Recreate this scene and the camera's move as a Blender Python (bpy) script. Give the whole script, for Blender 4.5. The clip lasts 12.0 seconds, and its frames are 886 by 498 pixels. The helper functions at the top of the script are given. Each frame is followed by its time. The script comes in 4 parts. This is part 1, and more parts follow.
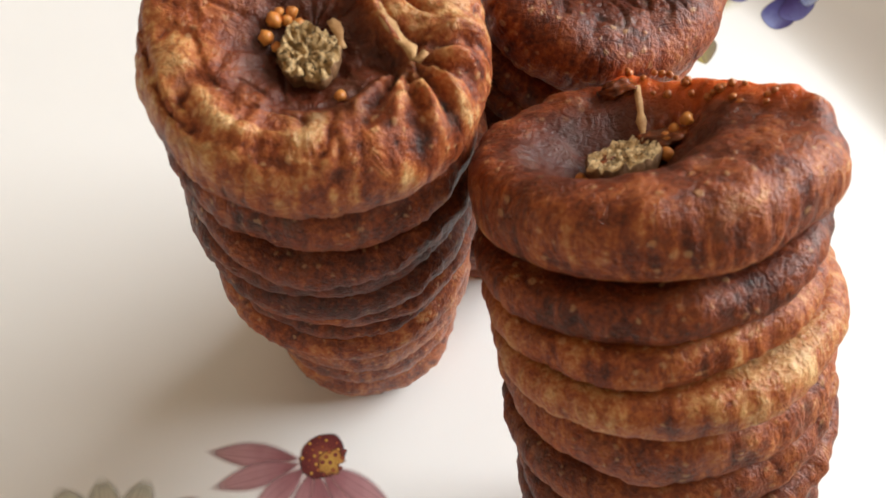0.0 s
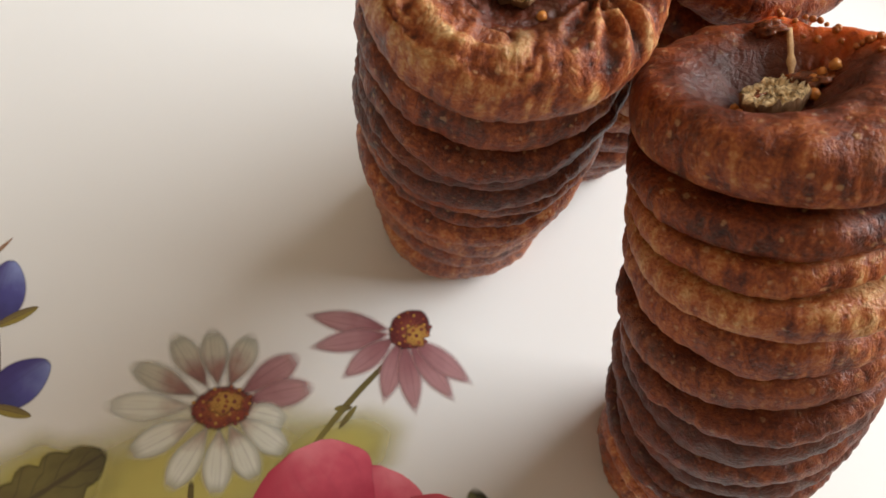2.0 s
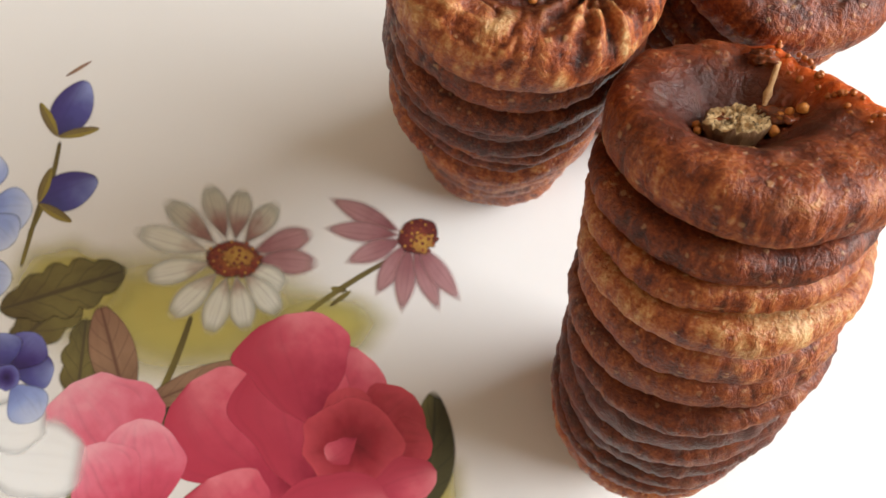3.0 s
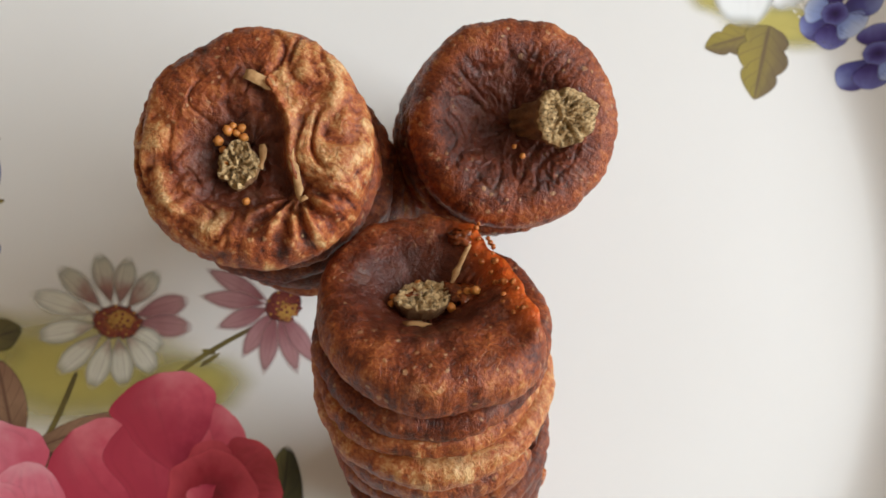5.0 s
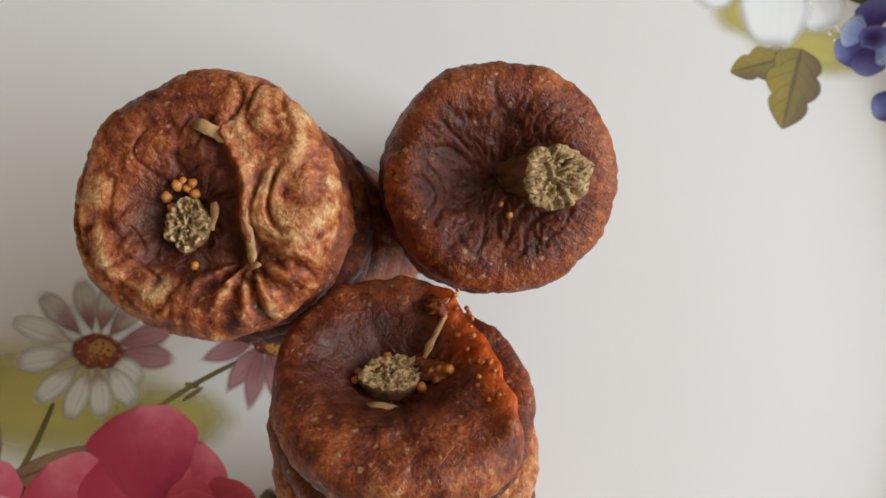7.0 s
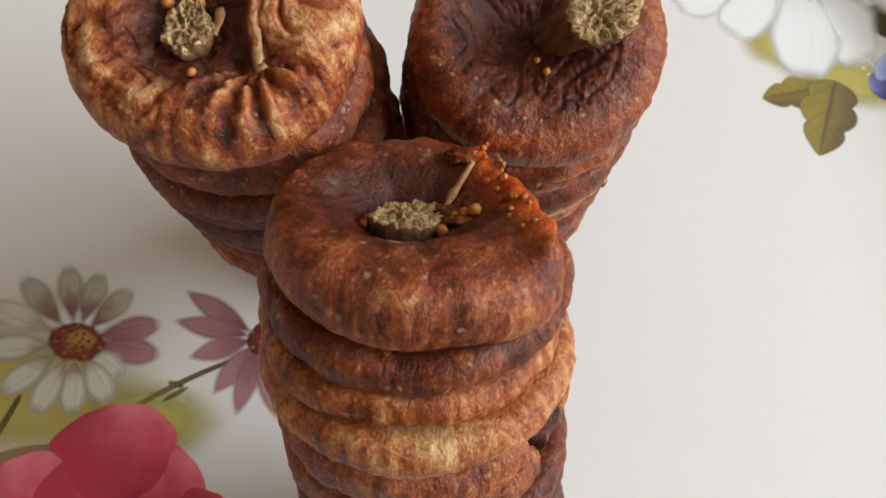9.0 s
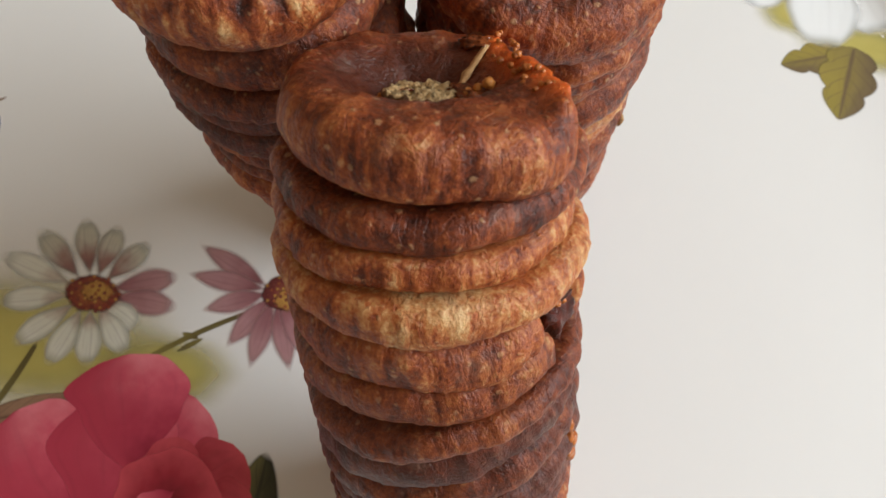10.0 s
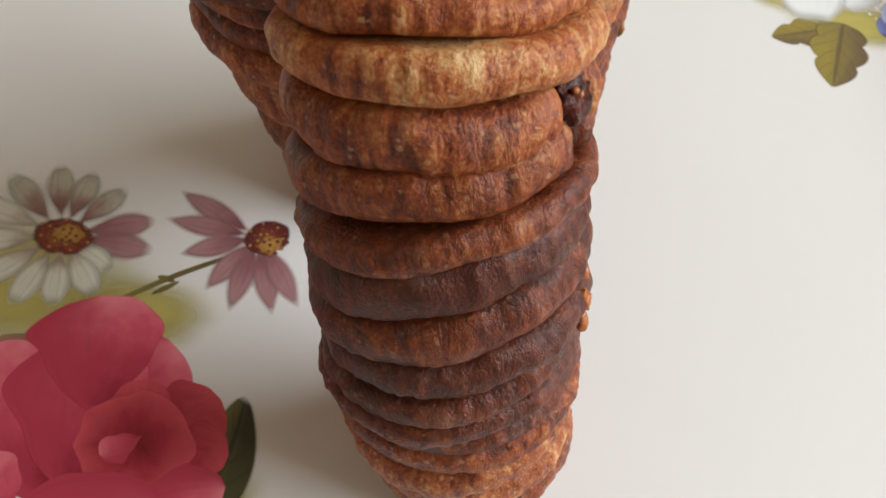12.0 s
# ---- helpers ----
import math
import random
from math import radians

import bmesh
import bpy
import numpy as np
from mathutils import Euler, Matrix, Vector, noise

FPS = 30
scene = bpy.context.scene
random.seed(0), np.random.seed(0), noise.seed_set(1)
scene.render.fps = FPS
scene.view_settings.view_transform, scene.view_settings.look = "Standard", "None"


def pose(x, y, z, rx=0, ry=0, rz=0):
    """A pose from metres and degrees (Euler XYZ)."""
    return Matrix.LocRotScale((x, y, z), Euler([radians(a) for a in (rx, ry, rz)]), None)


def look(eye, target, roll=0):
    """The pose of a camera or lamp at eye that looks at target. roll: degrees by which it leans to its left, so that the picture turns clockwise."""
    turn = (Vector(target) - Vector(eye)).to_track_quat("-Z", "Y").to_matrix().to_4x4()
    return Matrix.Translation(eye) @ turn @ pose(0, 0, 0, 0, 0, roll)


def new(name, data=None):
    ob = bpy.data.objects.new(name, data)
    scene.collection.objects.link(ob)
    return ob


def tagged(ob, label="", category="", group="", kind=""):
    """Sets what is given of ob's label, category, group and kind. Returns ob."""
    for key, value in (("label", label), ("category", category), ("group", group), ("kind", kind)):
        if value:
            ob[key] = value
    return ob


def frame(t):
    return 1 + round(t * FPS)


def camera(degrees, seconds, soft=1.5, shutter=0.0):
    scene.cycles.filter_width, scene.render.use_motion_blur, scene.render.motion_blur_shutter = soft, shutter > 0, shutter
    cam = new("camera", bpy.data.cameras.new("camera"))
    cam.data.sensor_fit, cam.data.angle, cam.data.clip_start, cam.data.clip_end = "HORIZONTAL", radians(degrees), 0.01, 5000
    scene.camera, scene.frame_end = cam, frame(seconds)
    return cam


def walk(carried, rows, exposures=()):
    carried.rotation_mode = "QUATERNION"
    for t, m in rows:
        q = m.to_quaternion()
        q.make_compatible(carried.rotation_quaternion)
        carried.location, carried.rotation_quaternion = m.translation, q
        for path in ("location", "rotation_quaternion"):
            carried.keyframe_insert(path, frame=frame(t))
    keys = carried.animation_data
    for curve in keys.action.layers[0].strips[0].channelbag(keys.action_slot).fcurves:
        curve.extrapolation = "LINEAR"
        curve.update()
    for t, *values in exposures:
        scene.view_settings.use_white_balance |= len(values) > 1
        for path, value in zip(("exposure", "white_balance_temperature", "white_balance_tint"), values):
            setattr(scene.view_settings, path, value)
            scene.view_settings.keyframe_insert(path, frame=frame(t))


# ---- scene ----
cam = camera(53.89, 12.0, soft=1.6)
cam.data.dof.use_dof, cam.data.dof.focus_distance, cam.data.dof.aperture_fstop = True, 0.155, 42.0
# seconds, eye, then turn, tilt and lean in degrees
PATH = [
    (0, 0.03709, 0.03408, 0.22935, -0.346, -60.008, 11.363),
    (0.5, 0.03205, 0.02820, 0.23241, -5.152, -58.774, 11.745),
    (0.8, 0.03044, 0.02670, 0.22687, -6.689, -57.609, 12.672),
    (1, 0.02677, 0.02631, 0.22559, -8.915, -57.616, 13.219),
    (1.5, 0.01921, 0.02108, 0.23991, -4.893, -60.165, 12.249),
    (2, 0.01508, 0.02199, 0.24273, -2.619, -67.055, 19.096),
    (2.5, 0.01464, 0.03227, 0.24788, 4.375, -73.201, 22.741),
    (3, 0.03359, 0.03110, 0.26261, 6.692, -75.603, 25.389),
    (3.2, 0.04257, 0.03761, 0.26664, 7.474, -76.280, 25.296),
    (4.8, 0.06414, 0.07558, 0.30160, 8.603, -78.274, 25.787),
    (5, 0.06288, 0.08249, 0.30628, 9.877, -78.141, 24.385),
    (5.5, 0.06059, 0.09398, 0.30934, 12.167, -79.130, 22.362),
    (6, 0.05886, 0.10292, 0.30772, 11.102, -79.659, 23.646),
    (6.5, 0.05876, 0.10432, 0.30081, 17.411, -79.620, 18.300),
    (6.7, 0.05941, 0.10405, 0.29712, 16.309, -80.154, 19.540),
    (8.3, 0.07890, 0.08403, 0.26887, 28.069, -71.028, 9.669),
    (8.5, 0.07986, 0.07542, 0.26414, 27.943, -70.638, 10.342),
    (9, 0.09018, 0.06493, 0.25725, 29.605, -68.357, 9.238),
    (9.5, 0.09680, 0.05628, 0.25263, 34.428, -67.823, 5.398),
    (10, 0.10462, 0.04890, 0.24734, 33.459, -66.361, 5.951),
    (10.5, 0.10921, 0.04403, 0.23995, 31.923, -64.855, 6.552),
    (11, 0.11606, 0.03342, 0.23260, 32.585, -62.031, 6.722),
    (11.5, 0.11922, 0.02886, 0.21447, 31.657, -61.253, 7.764),
    (11.8, 0.12625, 0.02335, 0.21546, 32.479, -59.892, 6.895),
    (12, 0.12568, 0.01791, 0.21458, 31.979, -59.020, 7.451),
]


def ahead(yaw, tilt):
    a, b = radians(yaw), radians(tilt)
    return Vector((-math.sin(a) * math.cos(b), math.cos(a) * math.cos(b), math.sin(b)))


walk(cam, [(t, look((x, y, z), Vector((x, y, z)) + ahead(yaw, tilt), lean)) for t, x, y, z, yaw, tilt, lean in PATH],
     exposures=[(0.0, 0.06, 6820, 12), (0.5, -0.02, 6740, 12), (1.5, 0.0, 6780, 12), (2.0, -0.1, 6780, 12), (2.5, 0.06, 6800, 12), (3.0, 0.14, 6820, 13), (5.0, -0.35, 6480, 10), (6.5, -0.6, 6430, 10), (8.5, -0.47, 6500, 10), (12.0, -0.4, 6550, 10)])

# ---- light: a window in one wall, sky outside ----
ROOM = pose(0.05, 0.13, 0, 0, 0, 33)   # the room's x axis points at the window
WIN = dict(x=1.5, y0=-0.75, y1=0.75, z0=0.40, z1=1.62)
world = bpy.data.worlds.new("sky")
scene.world = world
world.use_nodes = True
wn, wl = world.node_tree.nodes, world.node_tree.links
sky = wn.new("ShaderNodeTexSky")
sky.sky_type, sky.sun_disc, sky.sun_elevation, sky.sun_rotation = "NISHITA", False, radians(40), radians(200)
wl.new(sky.outputs[0], wn["Background"].inputs[0])
wn["Background"].inputs[1].default_value = 0.12
lamp = bpy.data.lights.new("window_light", "AREA")
lamp.shape, lamp.size, lamp.size_y, lamp.energy, lamp.color = "RECTANGLE", 1.5, 1.22, 74.0, (0.905, 0.965, 1.0)
lamp_ob = new("window_light", lamp)
lamp_ob.matrix_world = ROOM @ look((WIN["x"] - 0.02, 0, 1.01), (0, 0, 0.75))


# ---- materials ----
def mat(name):
    m = bpy.data.materials.new(name)
    m.use_nodes = True
    return m, m.node_tree.nodes, m.node_tree.links, m.node_tree.nodes["Principled BSDF"]


def add(nodes, kind, **values):
    n = nodes.new(kind)
    for k, v in values.items():
        n.inputs[k].default_value = v
    return n


def ramp(nodes, links, fac, stops):
    r = nodes.new("ShaderNodeValToRGB")
    els = r.color_ramp.elements
    els[0].position, els[0].color = stops[0][0], (*stops[0][1], 1)
    els[1].position, els[1].color = stops[-1][0], (*stops[-1][1], 1)
    for p, c in stops[1:-1]:
        e = els.new(p)
        e.color = (*c, 1)
    links.new(fac, r.inputs[0])
    return r.outputs[0]


def mix(nodes, links, fac, a, b, blend="MIX"):
    m = nodes.new("ShaderNodeMix")
    m.data_type, m.blend_type = "RGBA", blend
    for socket, v in ((m.inputs[0], fac), (m.inputs[6], a), (m.inputs[7], b)):
        if isinstance(v, (int, float)):
            socket.default_value = v
        elif isinstance(v, tuple):
            socket.default_value = (*v, 1)
        else:
            links.new(v, socket)
    return m.outputs[2]


def calc(nodes, links, op, a, b=0.0, c=0.0, clamp=False):
    m = nodes.new("ShaderNodeMath")
    m.operation, m.use_clamp = op, clamp
    for socket, v in zip(m.inputs, (a, b, c)):
        if isinstance(v, (int, float)):
            socket.default_value = v
        else:
            links.new(v, socket)
    return m.outputs[0]


def between(nodes, links, v, lo, hi):
    m = nodes.new("ShaderNodeMapRange")
    m.interpolation_type = "SMOOTHSTEP"
    links.new(v, m.inputs[0])
    m.inputs[1].default_value, m.inputs[2].default_value = lo, hi
    return m.outputs[0]


def attr(nodes, name):
    a = nodes.new("ShaderNodeAttribute")
    a.attribute_name = name
    return a.outputs["Fac"]


def fig_skin():
    m, n, l, bsdf = mat("fig_skin")
    co = n.new("ShaderNodeTexCoord").outputs["Object"]
    info = n.new("ShaderNodeObjectInfo")
    shift = n.new("ShaderNodeVectorMath")
    shift.operation = "MULTIPLY_ADD"
    l.new(info.outputs["Random"], shift.inputs[0])
    shift.inputs[1].default_value = (3.1, 1.7, 2.3)
    l.new(co, shift.inputs[2])
    p = shift.outputs[0]

    def noise_tex(scale, detail=4.0, rough=0.55, stretch=None, vec=p, dist=0.0):
        t = add(n, "ShaderNodeTexNoise", Scale=scale, Detail=detail, Roughness=rough, Distortion=dist)
        v = vec
        if stretch:
            mp = n.new("ShaderNodeMapping")
            l.new(vec, mp.inputs[0])
            mp.inputs["Scale"].default_value = stretch
            v = mp.outputs[0]
        l.new(v, t.inputs[0])
        return t.outputs[0]

    pale, flesh, dark = attr(n, "pale"), attr(n, "flesh"), attr(n, "dark")
    big = noise_tex(95, 3, 0.55)
    streak = noise_tex(520, 3, 0.6, (1, 1, 0.22))
    fine = noise_tex(1400, 4, 0.6)
    # tan over red-brown: patches at the size of a thumb, streaks along the pleats, mottling
    side = calc(n, l, "MULTIPLY_ADD", attr(n, "flat"), -0.75, 1.0)
    mott = noise_tex(300, 4, 0.65, dist=0.8)
    k = calc(n, l, "ADD", calc(n, l, "MULTIPLY_ADD", big, 0.5, -0.21), pale)
    k = calc(n, l, "ADD", k, calc(n, l, "MULTIPLY", calc(n, l, "MULTIPLY_ADD", streak, 0.95, -0.46), side))
    k = calc(n, l, "ADD", k, calc(n, l, "MULTIPLY_ADD", mott, 0.8, -0.38))
    k = calc(n, l, "ADD", k, calc(n, l, "MULTIPLY_ADD", fine, 0.72, -0.36), clamp=True)
    col = ramp(n, l, k, [(0.0, (0.030, 0.0070, 0.0042)), (0.2, (0.100, 0.019, 0.0072)), (0.42, (0.238, 0.050, 0.0140)),
                         (0.62, (0.40, 0.115, 0.032)), (0.8, (0.52, 0.24, 0.088)), (1.0, (0.68, 0.43, 0.205))])
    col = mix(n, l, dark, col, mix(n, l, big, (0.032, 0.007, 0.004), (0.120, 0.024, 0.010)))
    # dark creases across the skin
    ridge = calc(n, l, "ABSOLUTE", calc(n, l, "SUBTRACT", noise_tex(210, 4, 0.6, (1, 1, 0.5), dist=0.6), 0.5))
    crease = between(n, l, ridge, 0.035, 0.0)
    col = mix(n, l, calc(n, l, "MULTIPLY", crease, 0.22), col, (0.05, 0.013, 0.008))
    # greyish sugar bloom
    bloom = between(n, l, noise_tex(140, 5, 0.7, vec=p), 0.54, 0.72)
    col = mix(n, l, calc(n, l, "MULTIPLY", bloom, 0.2), col, (0.36, 0.25, 0.19))
    # pale pores, uneven in outline
    wob = n.new("ShaderNodeVectorMath")
    wob.operation = "MULTIPLY_ADD"
    wn2 = add(n, "ShaderNodeTexNoise", Scale=900.0, Detail=2.0)
    l.new(p, wn2.inputs[0])
    l.new(wn2.outputs["Color"], wob.inputs[0])
    wob.inputs[1].default_value = (0.0011, 0.0011, 0.0011)
    l.new(p, wob.inputs[2])
    vor = add(n, "ShaderNodeTexVoronoi", Scale=560.0, Randomness=1.0)
    l.new(wob.outputs[0], vor.inputs[0])
    pick = n.new("ShaderNodeSeparateColor")
    l.new(vor.outputs["Color"], pick.inputs[0])
    dots = between(n, l, calc(n, l, "SUBTRACT", vor.outputs["Distance"], calc(n, l, "MULTIPLY", pick.outputs[1], 0.2)), 0.2, 0.0)
    dots = calc(n, l, "MULTIPLY", dots, calc(n, l, "GREATER_THAN", pick.outputs[0], 0.5))
    dots = calc(n, l, "MULTIPLY", dots, calc(n, l, "MULTIPLY_ADD", dark, -1.4, 1.0, clamp=True))
    col = mix(n, l, calc(n, l, "MULTIPLY", dots, 0.5), col, (0.60, 0.36, 0.18))
    # torn flesh
    fl = mix(n, l, fine, (0.46, 0.045, 0.006), (0.74, 0.17, 0.02))
    col = mix(n, l, flesh, col, fl)
    l.new(col, bsdf.inputs["Base Color"])
    rough = calc(n, l, "MULTIPLY_ADD", mott, 0.3, 0.3)
    rough = calc(n, l, "MULTIPLY_ADD", dark, -0.08, rough)
    l.new(rough, bsdf.inputs["Roughness"])
    bsdf.inputs["Specular IOR Level"].default_value = 0.36
    bsdf.inputs["Subsurface Weight"].default_value = 0.14
    bsdf.inputs["Subsurface Radius"].default_value = (0.004, 0.0015, 0.0008)
    bsdf.inputs["Subsurface Scale"].default_value = 1.0
    tiny = add(n, "ShaderNodeTexVoronoi", Scale=1500.0)
    l.new(p, tiny.inputs[0])
    speck = between(n, l, tiny.outputs["Distance"], 0.3, 0.1)
    h = calc(n, l, "ADD", noise_tex(340, 5, 0.62, (1, 1, 0.4), dist=0.5), calc(n, l, "MULTIPLY", fine, 0.75))
    h = calc(n, l, "ADD", h, calc(n, l, "MULTIPLY", calc(n, l, "MULTIPLY", streak, side), 0.35))
    h = calc(n, l, "ADD", h, calc(n, l, "MULTIPLY", crease, -0.16))
    h = calc(n, l, "ADD", h, calc(n, l, "MULTIPLY", dots, 0.25))
    h = calc(n, l, "ADD", h, calc(n, l, "MULTIPLY", speck, 0.08))
    b = add(n, "ShaderNodeBump", Strength=0.75, Distance=0.0006)
    l.new(h, b.inputs["Height"])
    l.new(b.outputs[0], bsdf.inputs["Normal"])
    return m


def plain(name, a, b, scale, rough=0.6, bump=0.4, dist=0.0004, stretch=(1, 1, 1), spec=0.4):
    m, n, l, bsdf = mat(name)
    mp = n.new("ShaderNodeMapping")
    l.new(n.new("ShaderNodeTexCoord").outputs["Object"], mp.inputs[0])
    mp.inputs["Scale"].default_value = stretch
    t = add(n, "ShaderNodeTexNoise", Scale=scale, Detail=5.0, Roughness=0.65)
    l.new(mp.outputs[0], t.inputs[0])
    l.new(ramp(n, l, t.outputs[0], [(0.3, a), (0.7, b)]), bsdf.inputs["Base Color"])
    bsdf.inputs["Roughness"].default_value = rough
    bsdf.inputs["Specular IOR Level"].default_value = spec
    bp = add(n, "ShaderNodeBump", Strength=bump, Distance=dist)
    l.new(t.outputs[0], bp.inputs["Height"])
    l.new(bp.outputs[0], bsdf.inputs["Normal"])
    return m


def glaze():
    m, n, l, bsdf = mat("white_glaze")
    co = n.new("ShaderNodeTexCoord").outputs["Object"]
    t = add(n, "ShaderNodeTexNoise", Scale=14.0, Detail=3.0)
    l.new(co, t.inputs[0])
    col = mix(n, l, t.outputs[0], (0.735, 0.722, 0.705), (0.765, 0.755, 0.742))
    v = add(n, "ShaderNodeTexVoronoi", Scale=46.0)
    l.new(co, v.inputs[0])
    pick = n.new("ShaderNodeSeparateColor")
    l.new(v.outputs["Color"], pick.inputs[0])
    crumb = calc(n, l, "MULTIPLY", between(n, l, v.outputs["Distance"], 0.045, 0.02), calc(n, l, "GREATER_THAN", pick.outputs[0], 0.93))
    col = mix(n, l, calc(n, l, "MULTIPLY", crumb, 0.5), col, (0.36, 0.27, 0.2))
    l.new(col, bsdf.inputs["Base Color"])
    bsdf.inputs["Roughness"].default_value = 0.36
    bsdf.inputs["Specular IOR Level"].default_value = 0.32
    w = add(n, "ShaderNodeTexNoise", Scale=30.0, Detail=2.0)
    l.new(co, w.inputs[0])
    b = add(n, "ShaderNodeBump", Strength=0.06, Distance=0.001)
    l.new(w.outputs[0], b.inputs["Height"])
    l.new(b.outputs[0], bsdf.inputs["Normal"])
    return m


def ink(name, stops, edge=0.16, streak=0.25, vein=None, rimline=None, alpha=1.0, across=None):
    """Transfer print under the glaze: colours along the shape, streaks across it, a soft edge."""
    m, n, l, bsdf = mat(name)
    uv = n.new("ShaderNodeUVMap").outputs[0]
    sep = n.new("ShaderNodeSeparateXYZ")
    l.new(uv, sep.inputs[0])
    u, v = sep.outputs[0], sep.outputs[1]
    co = n.new("ShaderNodeTexCoord").outputs["Object"]
    t = add(n, "ShaderNodeTexNoise", Scale=170.0, Detail=3.0)
    l.new(co, t.inputs[0])
    vv = calc(n, l, "ADD", v, calc(n, l, "MULTIPLY_ADD", t.outputs[0], 0.5, -0.25), clamp=True)
    col = ramp(n, l, vv, stops)
    if across:
        col = mix(n, l, between(n, l, u, 0.25, 0.95), col, across)
    s = add(n, "ShaderNodeTexNoise", Scale=9.0, Detail=2.0)
    mp = n.new("ShaderNodeMapping")
    l.new(uv, mp.inputs[0])
    mp.inputs["Scale"].default_value = (1.0, 0.12, 1)
    l.new(mp.outputs[0], s.inputs[0])
    dark = mix(n, l, 1.0, col, (0.45, 0.4, 0.42), "MULTIPLY")
    col = mix(n, l, calc(n, l, "MULTIPLY", between(n, l, s.outputs[0], 0.5, 0.75), streak), col, dark)
    off = calc(n, l, "ABSOLUTE", calc(n, l, "MULTIPLY_ADD", u, 2.0, -1.0))
    if vein:
        line = between(n, l, off, 0.14, 0.02)
        fan = calc(n, l, "FRACT", calc(n, l, "MULTIPLY_ADD", off, -1.6, calc(n, l, "MULTIPLY", v, 6.0)))
        side = calc(n, l, "MULTIPLY", between(n, l, calc(n, l, "ABSOLUTE", calc(n, l, "SUBTRACT", fan, 0.5)), 0.12, 0.0), 0.5)
        col = mix(n, l, calc(n, l, "MULTIPLY", calc(n, l, "MAXIMUM", line, side), 0.75), col, vein)
    inside = attr(n, "inside")
    if rimline:
        col = mix(n, l, calc(n, l, "MULTIPLY", between(n, l, inside, 0.5, 0.12), 0.8), col, rimline)
    l.new(col, bsdf.inputs["Base Color"])
    bsdf.inputs["Roughness"].default_value = 0.36
    bsdf.inputs["Specular IOR Level"].default_value = 0.32
    a = calc(n, l, "MULTIPLY", between(n, l, inside, 0.0, edge), alpha)
    l.new(a, bsdf.inputs["Alpha"])
    return m


SKIN = fig_skin()


def stalk_fibre():
    m, n, l, bsdf = mat("fig_stalk")
    co = n.new("ShaderNodeTexCoord").outputs["Object"]
    t = add(n, "ShaderNodeTexNoise", Scale=520.0, Detail=5.0, Roughness=0.6, Distortion=1.6)
    l.new(co, t.inputs[0])
    f = add(n, "ShaderNodeTexNoise", Scale=1500.0, Detail=3.0)
    l.new(co, f.inputs[0])
    crack = between(n, l, calc(n, l, "ABSOLUTE", calc(n, l, "SUBTRACT", t.outputs[0], 0.5)), 0.022, 0.002)
    col = ramp(n, l, f.outputs[0], [(0.3, (0.31, 0.18, 0.07)), (0.5, (0.52, 0.335, 0.15)), (0.7, (0.68, 0.49, 0.26))])
    col = mix(n, l, calc(n, l, "MULTIPLY", crack, 0.85), col, (0.06, 0.035, 0.015))
    l.new(col, bsdf.inputs["Base Color"])
    bsdf.inputs["Roughness"].default_value = 0.85
    h = calc(n, l, "MULTIPLY_ADD", crack, -1.2, calc(n, l, "MULTIPLY", f.outputs[0], 0.5))
    b = add(n, "ShaderNodeBump", Strength=1.0, Distance=0.0006)
    l.new(h, b.inputs["Height"])
    l.new(b.outputs[0], bsdf.inputs["Normal"])
    return m


STEM = stalk_fibre()
HUSK = plain("dry_husk", (0.34, 0.16, 0.06), (0.60, 0.37, 0.17), 500, 0.7, 0.6, 0.0006)
SEED = plain("fig_seed", (0.46, 0.14, 0.028), (0.68, 0.29, 0.07), 420, 0.35, 0.3, 0.0003)
PULP = plain("fig_pulp", (0.035, 0.006, 0.002), (0.34, 0.075, 0.014), 420, 0.22, 0.8, 0.001, spec=0.6)
DARK_PULP = plain("dark_pulp", (0.008, 0.003, 0.002), (0.11, 0.016, 0.006), 420, 0.32, 0.9, 0.0012, spec=0.35)
BARK = plain("stalk_side", (0.07, 0.028, 0.012), (0.26, 0.13, 0.055), 480, 0.75, 0.8, 0.0008, (1, 1, 0.3))
GLAZE = glaze()
WALL = plain("wall_paint", (0.50, 0.415, 0.315), (0.54, 0.45, 0.345), 6, 0.85, 0.1, 0.002)
WOOD = plain("table_wood", (0.16, 0.085, 0.04), (0.28, 0.16, 0.08), 22, 0.5, 0.2, 0.001, (1, 8, 1))
WHITE_PETAL = ink("print_white_petal", [(0.0, (0.20, 0.08, 0.07)), (0.22, (0.40, 0.31, 0.25)), (0.45, (0.66, 0.65, 0.56)), (1.0, (0.70, 0.70, 0.63))], rimline=(0.60, 0.59, 0.52), edge=0.6, streak=0.5)
GREY_PETAL = ink("print_grey_petal", [(0.0, (0.15, 0.05, 0.04)), (0.36, (0.28, 0.15, 0.13)), (0.66, (0.50, 0.47, 0.39)), (1.0, (0.46, 0.46, 0.37))], rimline=(0.48, 0.47, 0.40), edge=0.6, streak=0.5)
MAUVE_PETAL = ink("print_mauve_petal", [(0.0, (0.16, 0.045, 0.05)), (0.3, (0.28, 0.12, 0.13)), (0.6, (0.39, 0.20, 0.21)), (1.0, (0.42, 0.23, 0.23))], rimline=(0.42, 0.21, 0.21), edge=0.55, streak=0.5)
CONE = ink("print_flower_eye", [(0.0, (0.34, 0.15, 0.04)), (0.4, (0.26, 0.075, 0.03)), (0.7, (0.22, 0.045, 0.03)), (1.0, (0.12, 0.02, 0.02))], edge=0.25, streak=0.5)
